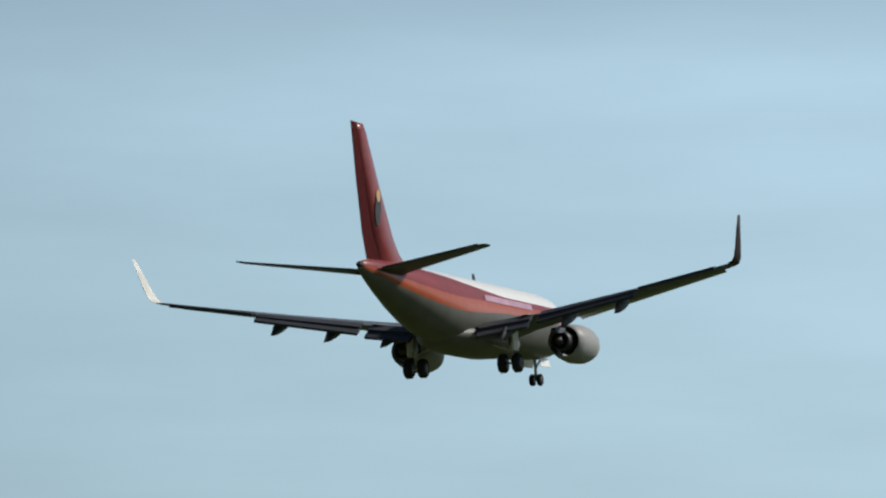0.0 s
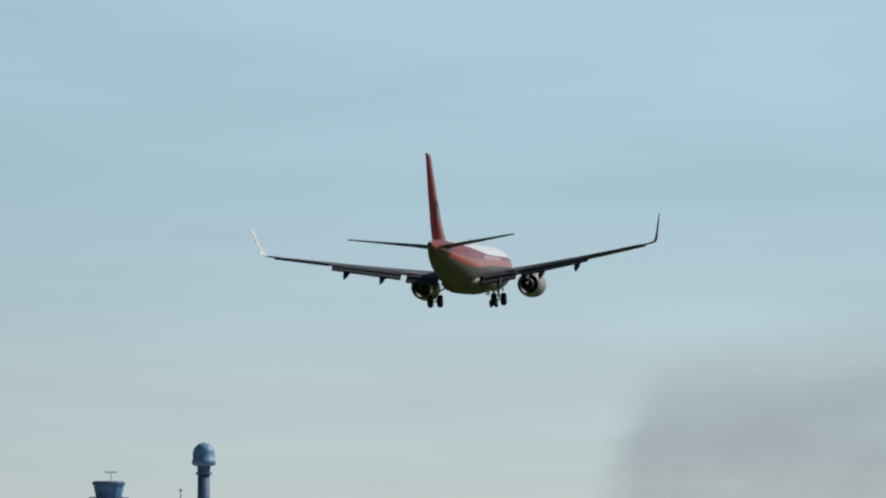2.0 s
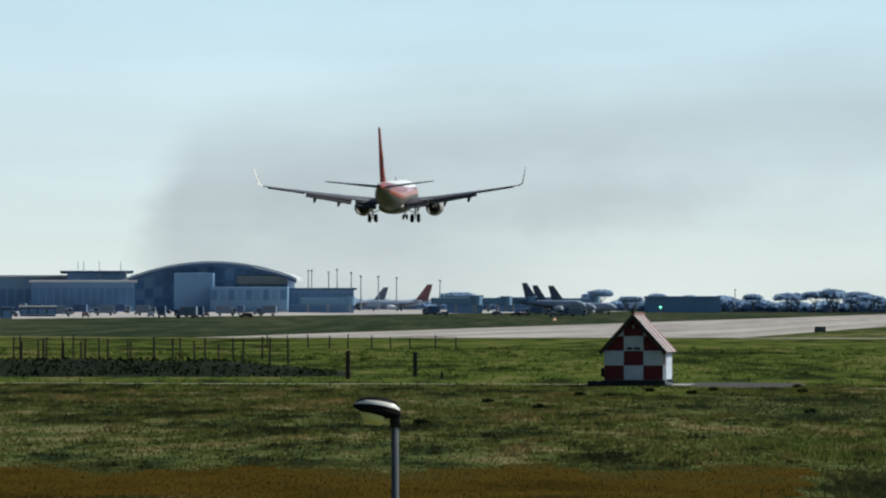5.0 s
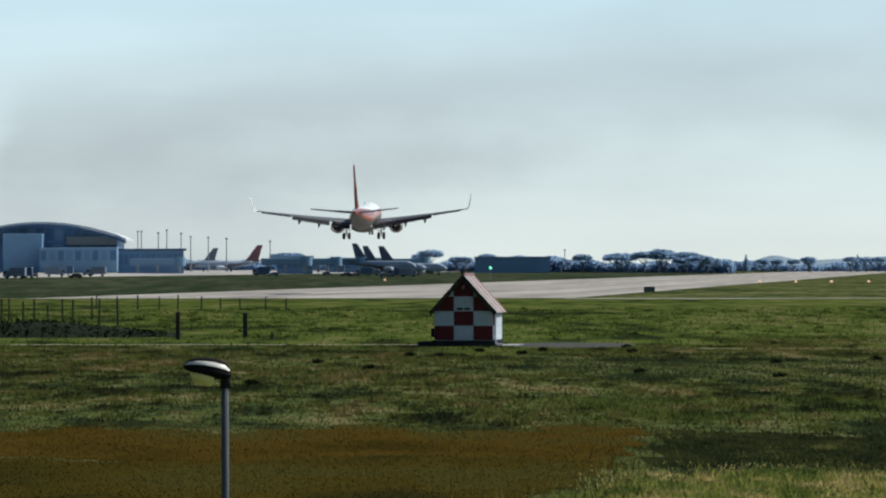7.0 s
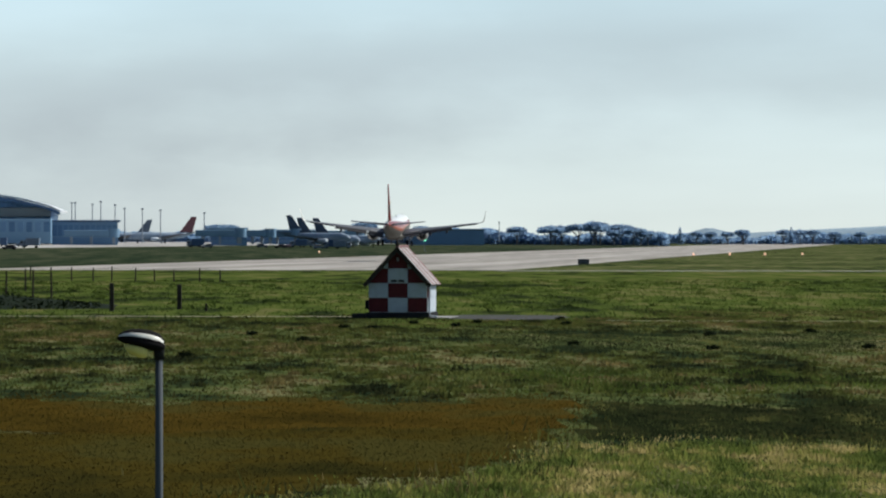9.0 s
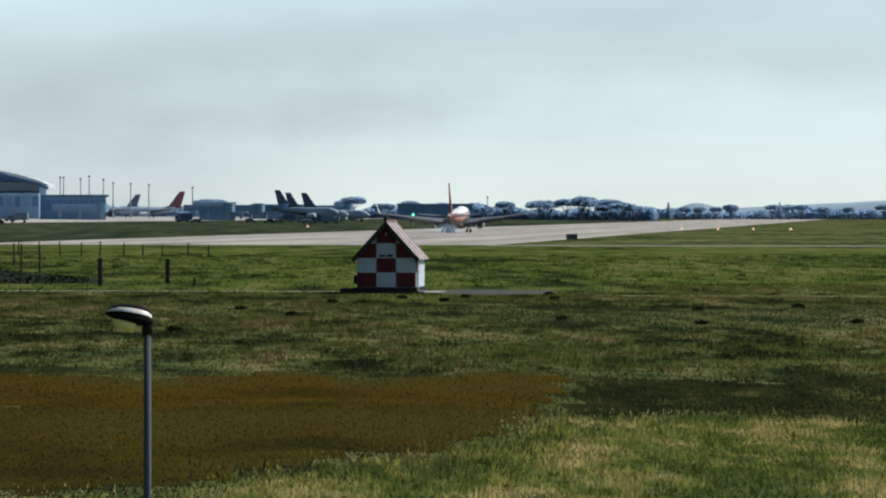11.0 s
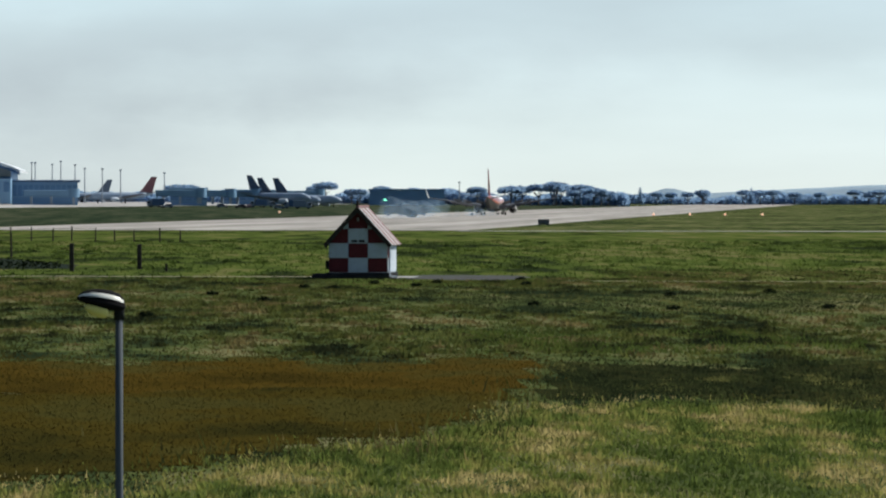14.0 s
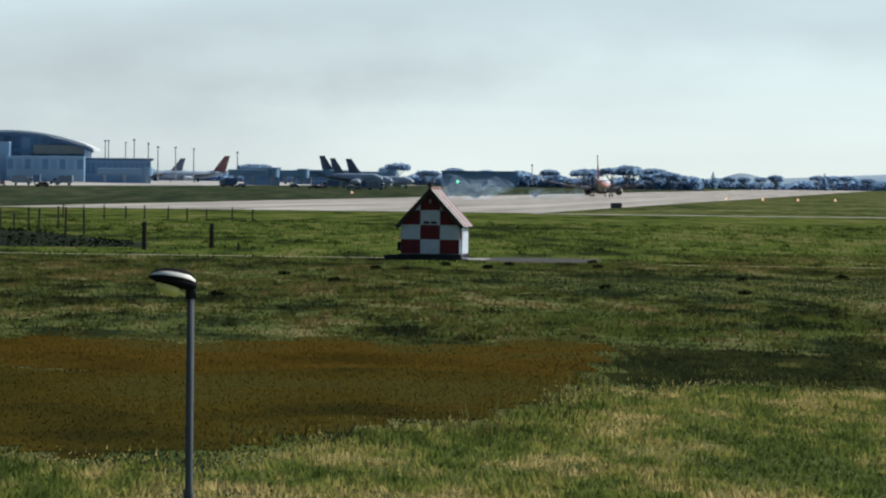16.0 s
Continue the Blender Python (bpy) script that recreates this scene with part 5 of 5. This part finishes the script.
# ---- trees, hills and far woods ----
def make_tree(w, h, seed, kind):
    """A pine: umbrella crown on a bare trunk, a round head, or an upright cone."""
    r = random.Random(seed)
    words = {"umbrella": "dark flat-topped umbrella pine beyond the runway", "round": "dark round-headed pine beyond the runway", "cone": "dark upright conifer beyond the runway"}
    t = tagged(empty("pine_tree"), words[kind], "tree", "trees beyond the runway")
    low = h * {"umbrella": 0.52, "round": 0.42, "cone": 0.1}[kind]
    bm = tube(bmesh.new(), [(0, 0, 0), (0.15, 0, low * 0.6), (0.25, 0, h * 0.8)], [0.45, 0.36, 0.12], 7)
    for q in range(6):
        a = q * 1.05 + r.uniform(-0.3, 0.3)
        tube(bm, [(0.15, 0, low * 0.7), (w * 0.18 * math.cos(a), w * 0.18 * math.sin(a), low * 1.05), (w * 0.36 * math.cos(a), w * 0.36 * math.sin(a), low + (h - low) * 0.45)], [0.22, 0.16, 0.06], 5)
    part("trunk", bm, M_BARK, t, "bare forking trunk")
    verts, faces = [], []
    n = {"umbrella": 34, "round": 22, "cone": 16}[kind]
    for i in range(n):
        if kind == "cone":
            f = (i + 0.5) / n
            q, rr = i * 2.4, w * 0.28 * (1 - f)
            c, s_ = Vector((rr * math.cos(q), rr * math.sin(q), low + (h - low) * f)), w * (0.34 - 0.26 * f)
        else:
            q, rr = i * 2.4 + r.uniform(-0.4, 0.4), w * 0.42 * math.sqrt((i + 0.5) / n)
            dome = math.sqrt(max(0.0, 1 - (rr / (w * 0.52)) ** 2))
            s_ = (h - low) * r.uniform(0.26, 0.4)
            c = Vector((rr * math.cos(q), rr * math.sin(q), low + s_ * 0.7 + (h - low - s_ * 1.5) * dome * r.uniform(0.75, 1.05)))
        k = min(0.9, 0.42 * s_)
        for _ in range(110):
            d = Vector((r.gauss(0, 1), r.gauss(0, 1), r.gauss(0, 1))).normalized() * s_ * r.uniform(0.3, 1.0) ** 0.5
            p = c + Vector((d.x * 1.25, d.y * 1.25, d.z * (0.75 if kind != "cone" else 1.0)))
            faces.append((len(verts), len(verts) + 1, len(verts) + 2))
            verts += [p + Vector((r.uniform(-k, k), r.uniform(-k, k), r.uniform(-k, k) * 0.7)) for _ in range(3)]
    me = bpy.data.meshes.new("crown")
    me.from_pydata(verts, [], faces)
    me.materials.append(M_HAZELEAF)
    crown = tagged(new("crown", me), "dense crown tinted blue for haze")
    crown.parent = t
    return t


kinds = [make_tree(21, 11.5, 1, "umbrella"), make_tree(14, 12.5, 2, "umbrella"), make_tree(9, 14, 3, "round"), make_tree(10, 10.5, 4, "umbrella"), make_tree(5.5, 12, 5, "cone"), make_tree(16, 10.5, 6, "umbrella"), make_tree(8, 9, 7, "round")]
placed = set()
rt = random.Random(5)
groves = ((748, 5), (768, 3), (990, 3), (1003, 1), (1058, 6), (1072, 6), (1107, 3), (1118, 6), (1268, 3), (1332, 5), (1350, 0), (1362, 3), (1388, 1), (1401, 2), (1411, 1), (1436, 2), (1444, 6), (1462, 1), (1477, 5), (1502, 6), (1520, 6),
          (1564, 4), (1588, 6), (1618, 6), (1640, 6), (1674, 3), (1690, 6), (1748, 3), (1772, 4), (1796, 5), (1812, 3), (1828, 6), (1886, 6), (1935, 3), (1965, 6), (1985, 5), (2010, 3))
for x, kd in groves:
    h, d = (x - 784) / 7, 2250 if x < 1540 else 2700
    p = far(h, 0, d)
    a = Vector((p.x, d, 0)).dot(ASIDE) - OFF
    m = pose(p.x, d + rt.uniform(-40, 40), rise(a), 0, 0, rt.uniform(0, 360))
    src = kinds[kd]
    if src not in placed:
        src.matrix_world = m
        placed.add(src)
    else:
        copy_thing(src, m)


def woods(name, label, h0, h1, d, height, material, n, seed, size):
    """Far hedges and scrub as many small leaf clumps."""
    rng = np.random.default_rng(seed)
    x = rng.uniform(h0, h1, n) * d / 1000
    y = d + rng.uniform(-20, 20, n)
    top = height * (0.75 + 0.25 * np.sin(x * 0.05 + seed) * np.sin(x * 0.013) + 0.12 * np.sin(x * 0.31))
    z = rng.uniform(0, 1, n) * top
    a = -x * math.cos(HEAD) + y * math.sin(HEAD) - OFF
    z = z + np.clip((a - 45) / 285, 0, 1) * 2.3
    c = np.stack([x, y, z], 1)[:, None, :] + rng.uniform(-size, size, (n, 3, 3))
    me = bpy.data.meshes.new(name)
    me.from_pydata(c.reshape(-1, 3).tolist(), [], np.arange(3 * n).reshape(-1, 3).tolist())
    me.materials.append(material)
    return tagged(new(name, me), label, "woods", kind="stuff")


woods("far_hedge", "hedge and scrub beyond the field, tinted blue for haze", 25, 108, 2330, 8.0, M_HAZELEAF, 42000, 1, 1.5)
woods("far_woods", "scrub line at the end of the airfield, tinted blue for haze", 100, 200, 2900, 7.5, M_HAZELEAF, 30000, 2, 1.7)
woods("apron_scrub", "scrub behind the parked jets, tinted blue for haze", -30, 30, 2350, 7.0, M_HAZELEAF, 16000, 3, 1.5)


def hills(name, d, h0, h1, height, seed):
    bm = bmesh.new()
    n = 80
    rings = []
    for i in range(n + 1):
        h = h0 + (h1 - h0) * i / n
        f = i / n
        top = 4.5 + d / 1000 * (height(h) + 0.25 * noise.noise((h * 0.12, seed, 0)))
        rings.append([Vector((h * d / 1000, d, -2)), Vector((h * d / 1000, d + 40, top * 0.7)), Vector((h * d / 1000, d + 120, top)), Vector((h * d / 1000, d + 200, -2))])
    loft(bm, rings, close=False)
    tagged(part(name, bm, M_HILL, smooth=True), "hills on the horizon, painted pale blue for haze", "hills", kind="structure")


hills("backdrop_hills", 4400, 100, 290, lambda h: 0.6 + 3.0 * max(0, min(1, (h - 118) / 60)) + (1.9 * math.exp(-((h - 122) / 5) ** 2)), 3)
hills("backdrop_ridge", 4600, -420, 120, lambda h: 0.5, 4)


# ---- things along the runway ----
def make_sign(h, v, d, name, label, w, ht, material):
    p = far(h, v, d)
    s = tagged(empty(name, pose(p.x, d, 0.0)), label, "sign")
    part("panel", boxm(-w / 2, w / 2, -0.15, 0.15, 0.25, ht, 0.04), material, s)
    for x in (-w * 0.35, w * 0.35):
        part("leg", boxm(x - 0.05, x + 0.05, -0.05, 0.05, 0, 0.3), M_BASE, s)


make_sign((1395 - 784) / 7, -6, 640, "runway_sign", "low grey-green sign box beside the runway", 1.8, 1.1, M_POLE)
for x in (1591, 1656, 1719, 1786):
    p = far((x - 784) / 7, 0, 960)
    li = tagged(empty("approach_light", pose(p.x, 960, 0)), "small glowing orange light on a stub by the runway", "airfield light", "runway edge lights")
    part("stub", tubem([(0, 0, 0), (0, 0, 0.35)], [0.08, 0.08], 6), M_BASE, li)
    part("lantern", tubem([(0, 0, 0.35), (0, 0, 0.5), (0, 0, 0.9)], [0.2, 0.3, 0.15], 8), M_SIGNAL, li, "glowing orange lantern")
p = far((926 - 784) / 7, 0, 1100)
copy_thing(li, pose(p.x, 1100, rise(Vector((p.x, 1100, 0)).dot(ASIDE) - OFF)))
p = far(47, -0.6, 1300)
gl = tagged(empty("signal_light", pose(p.x, 1300, rise(Vector((p.x, 1300, 0)).dot(ASIDE) - OFF))), "green signal light on a slim grey pole", "airfield light")
part("pole", tubem([(0, 0, 0), (0, 0, 3.4)], [0.09, 0.07], 8), M_MAST, gl)
part("lantern", tubem([(0, 0, 3.4), (0, 0, 3.6), (0, 0, 4.0), (0, 0, 4.2)], [0.2, 0.5, 0.5, 0.2], 10), M_GREEN, gl, "glowing green lantern")
p = far((307 - 530 - 784) / 7, 0, 330)
ws = tagged(empty("obstruction_mast", pose(p.x, 330, 0)), "thin dark mast with a red lamp box", "mast")
part("pole", tubem([(0, 0, 0), (0, 0, 5.2)], [0.12, 0.09], 8), M_DARKWOOD, ws)
part("lamp_box", boxm(-0.2, 0.2, -0.15, 0.15, 4.75, 5.25, 0.05), M_HUTRED, ws, "dark red lamp box")
p = far((435 - 530 - 784) / 7, 0, 300)
cb = tagged(empty("equipment_cabinet", pose(p.x, 300, 0)), "dark blue-grey equipment cabinet in the field", "cabinet")
part("body", boxm(-0.5, 0.5, -0.4, 0.4, 0.1, 2.1, 0.04), M_SHADE, cb)
part("foot", boxm(-0.55, 0.55, -0.45, 0.45, 0, 0.12), M_BASE, cb)


# ---- drifting smoke far behind the terminal ----
def plume_material():
    m = bpy.data.materials.new("far_smoke")
    m.use_nodes = True
    nt = m.node_tree
    nt.nodes.clear()
    L = nt.links.new

    def math_node(op, a, b=None, clamp=False):
        n = nt.nodes.new("ShaderNodeMath")
        n.operation, n.use_clamp = op, clamp
        for i, v in enumerate((a, b)):
            if v is None:
                continue
            if isinstance(v, (int, float)):
                n.inputs[i].default_value = v
            else:
                L(v, n.inputs[i])
        return n.outputs[0]

    def smooth(v, lo, hi):
        n = nt.nodes.new("ShaderNodeMapRange")
        n.interpolation_type = "SMOOTHSTEP"
        n.inputs["From Min"].default_value, n.inputs["From Max"].default_value = lo, hi
        L(v, n.inputs["Value"])
        return n.outputs["Result"]

    tc = nt.nodes.new("ShaderNodeTexCoord")
    sp = nt.nodes.new("ShaderNodeSeparateXYZ")
    L(tc.outputs["Object"], sp.inputs[0])
    mp = nt.nodes.new("ShaderNodeMapping")
    mp.inputs["Scale"].default_value = (0.0022, 0.0022, 0.005)
    L(tc.outputs["Object"], mp.inputs["Vector"])
    n1 = nt.nodes.new("ShaderNodeTexNoise")
    n1.inputs["Scale"].default_value, n1.inputs["Detail"].default_value = 2.0, 5
    L(mp.outputs["Vector"], n1.inputs["Vector"])
    wob = math_node("MULTIPLY", math_node("SUBTRACT", n1.outputs["Fac"], 0.5), 160)
    x = math_node("ADD", sp.outputs["X"], wob)
    z = math_node("ADD", sp.outputs["Z"], math_node("MULTIPLY", wob, 0.7))
    # band that leans up to the right
    mid = math_node("ADD", math_node("MULTIPLY", sp.outputs["X"], 0.11), 150)
    off = math_node("ABSOLUTE", math_node("SUBTRACT", z, mid))
    band = math_node("SUBTRACT", 1.0, smooth(off, 25, 130))
    left = smooth(math_node("SUBTRACT", x, math_node("MULTIPLY", z, 0.28)), -432, -372)
    fade = math_node("SUBTRACT", 1.0, math_node("MULTIPLY", smooth(sp.outputs["X"], -250, 950), 0.62))
    # the foot of the plume by the fire
    foot = math_node("MULTIPLY", math_node("SUBTRACT", 1.0, smooth(sp.outputs["X"], -150, 250)), math_node("SUBTRACT", 1.0, smooth(z, 70, 230)))
    body_ = math_node("MAXIMUM", band, foot)
    al = math_node("MULTIPLY", math_node("MULTIPLY", body_, left), fade)
    al = math_node("MULTIPLY", al, math_node("ADD", math_node("MULTIPLY", n1.outputs["Fac"], 0.9), 0.15), True)
    al = math_node("MULTIPLY", al, 0.9)
    # the grey is emitted: the sheet supplies the smoke's brightness itself
    em = nt.nodes.new("ShaderNodeEmission")
    em.inputs["Color"].default_value = (0.36, 0.41, 0.45, 1)
    tr = nt.nodes.new("ShaderNodeBsdfTransparent")
    mx = nt.nodes.new("ShaderNodeMixShader")
    o = nt.nodes.new("ShaderNodeOutputMaterial")
    L(al, mx.inputs["Fac"])
    L(tr.outputs[0], mx.inputs[1])
    L(em.outputs[0], mx.inputs[2])
    L(mx.outputs[0], o.inputs["Surface"])
    return m


bm = bmesh.new()
loft(bm, [[Vector((x, 0.00008 * -x * x, z)) for z in (0, 450)] for x in range(-600, 1401, 100)], cap=False, close=False)
plume = tagged(part("backdrop_smoke", bm, plume_material()), "wide grey smoke haze drifting behind the terminal", "smoke", kind="structure")
plume.location = (0, 4650, 4)


# ---- tyre smoke: puffs that lie low under the tarmac until the wheels touch ----
def make_puff(r, seed):
    rp = random.Random(seed)
    bm = bmesh.new()
    bmesh.ops.create_icosphere(bm, subdivisions=3, radius=r)
    for v in bm.verts:
        v.co *= 1 + 0.35 * noise.noise(v.co * (1.1 / r) + Vector((seed, 0, 0))) + 0.15 * noise.noise(v.co * (3 / r))
        v.co.z *= 0.75
    return tagged(part("smoke_puff", bm, M_PUFF, smooth=True), "thin pale blue puff of tyre smoke", "smoke puff", "tyre smoke puffs")


puffs = []
rs = random.Random(17)
for i in range(46):
    d = rs.uniform(872, 935) if i < 30 else rs.uniform(935, 1075)
    side = rs.choice((-2.9, 2.9))
    start = 10.85 + max(0, (d - 885)) / 52.0
    r = rs.uniform(1.2, 2.6) if i < 30 else rs.uniform(1.0, 1.9)
    lift = rs.uniform(0.6, 3.6) if i < 30 else rs.uniform(0.4, 1.8)
    puffs.append((make_puff(r, i + 1), 0.173 * d - 105.5 + side + rs.uniform(-1.5, 1.5), d, start, r, lift, rs.uniform(0.7, 1.6)))


def body(x, y, z, yaw, pitch, roll):
    return pose(x, y, z, roll, -pitch, 90 - yaw)


def motions():
    walk(jet, [(t, body(*r)) for t, *r in FLIGHT])
    for lid, x, y, z in spoilers:
        shut, lift = pose(x, y, z, 0, -3, 0), pose(x, y, z, 0, 48, 0)
        walk(lid, [(0.0, shut), (11.0, shut), (11.6, lift), (16.0, lift)])
    for puff, x, y, t, r, lift, drift in puffs:
        low = pose(x, y, -2.0 * r)
        rows = [(0.0, low), (max(9.5, t - 0.35), low), (t + 0.3, pose(x - 0.4, y + 1, lift * 0.6, 0, 0, 15))]
        rows += [(q, pose(x - drift * (q - t), y + 1 + 0.5 * (q - t), lift * (0.7 + 0.12 * (q - t)), 0, 0, 15 + 10 * (q - t))) for q in (t + 1.0, 16.0) if q > t + 0.5]
        if rows[-1][0] < 16.0:
            rows.append((16.0, rows[-1][1]))
        walk(puff, [row for row in rows if row[0] <= 16.0])


FLIGHT = [(0.00, -61.59, 214.50, 33.01, 4.34, 3.54, -0.79),
          (0.50, -56.49, 248.50, 31.31, 4.37, 3.31, -0.92),
          (1.00, -51.39, 281.50, 29.60, 4.35, 2.84, -1.15),
          (1.50, -46.29, 315.00, 27.89, 4.31, 2.60, -1.22),
          (2.00, -41.53, 345.50, 26.06, 4.33, 2.68, -1.15),
          (2.50, -36.13, 375.80, 24.45, 4.33, 2.91, -0.94),
          (3.00, -30.90, 406.10, 22.88, 4.54, 3.09, -0.95),
          (3.50, -25.55, 436.40, 21.14, 4.67, 3.10, -1.09),
          (4.00, -20.48, 466.70, 19.41, 4.96, 2.95, -1.09),
          (4.50, -15.55, 497.00, 17.66, 5.21, 2.66, -0.60),
          (5.00, -10.71, 527.30, 15.90, 5.83, 2.54, 0.02),
          (7.40, 13.87, 672.74, 7.95, 6.54, 3.37, -0.42),
          (8.00, 19.98, 709.10, 6.10, 7.32, 3.15, 0.18),
          (8.50, 25.04, 739.40, 4.53, 7.50, 3.31, 0.48),
          (9.00, 30.38, 769.70, 3.23, 7.55, 3.50, 0.66),
          (9.50, 35.81, 802.40, 1.95, 8.00, 3.80, 0.00),
          (10.00, 41.04, 835.63, 0.95, 8.30, 4.00, 0.00),
          (10.50, 46.95, 873.91, 0.30, 9.00, 4.20, 0.00),
          (11.00, 53.08, 915.32, -0.02, 9.50, 4.20, 0.00),
          (11.40, 58.08, 950.13, -0.05, 9.80, 3.80, 0.00),
          (12.00, 63.09, 979.11, -0.05, 9.80, 2.00, 0.00),
          (12.80, 69.90, 1018.44, -0.05, 9.80, 0.20, 0.00),
          (13.60, 76.70, 1057.77, -0.05, 9.80, -0.10, 0.00),
          (14.40, 84.22, 1101.24, -0.05, 9.80, -0.10, 0.00),
          (15.20, 91.92, 1145.74, -0.05, 9.80, -0.10, 0.00),
          (16.00, 99.26, 1188.18, -0.05, 9.80, -0.10, 0.00)]
motions()
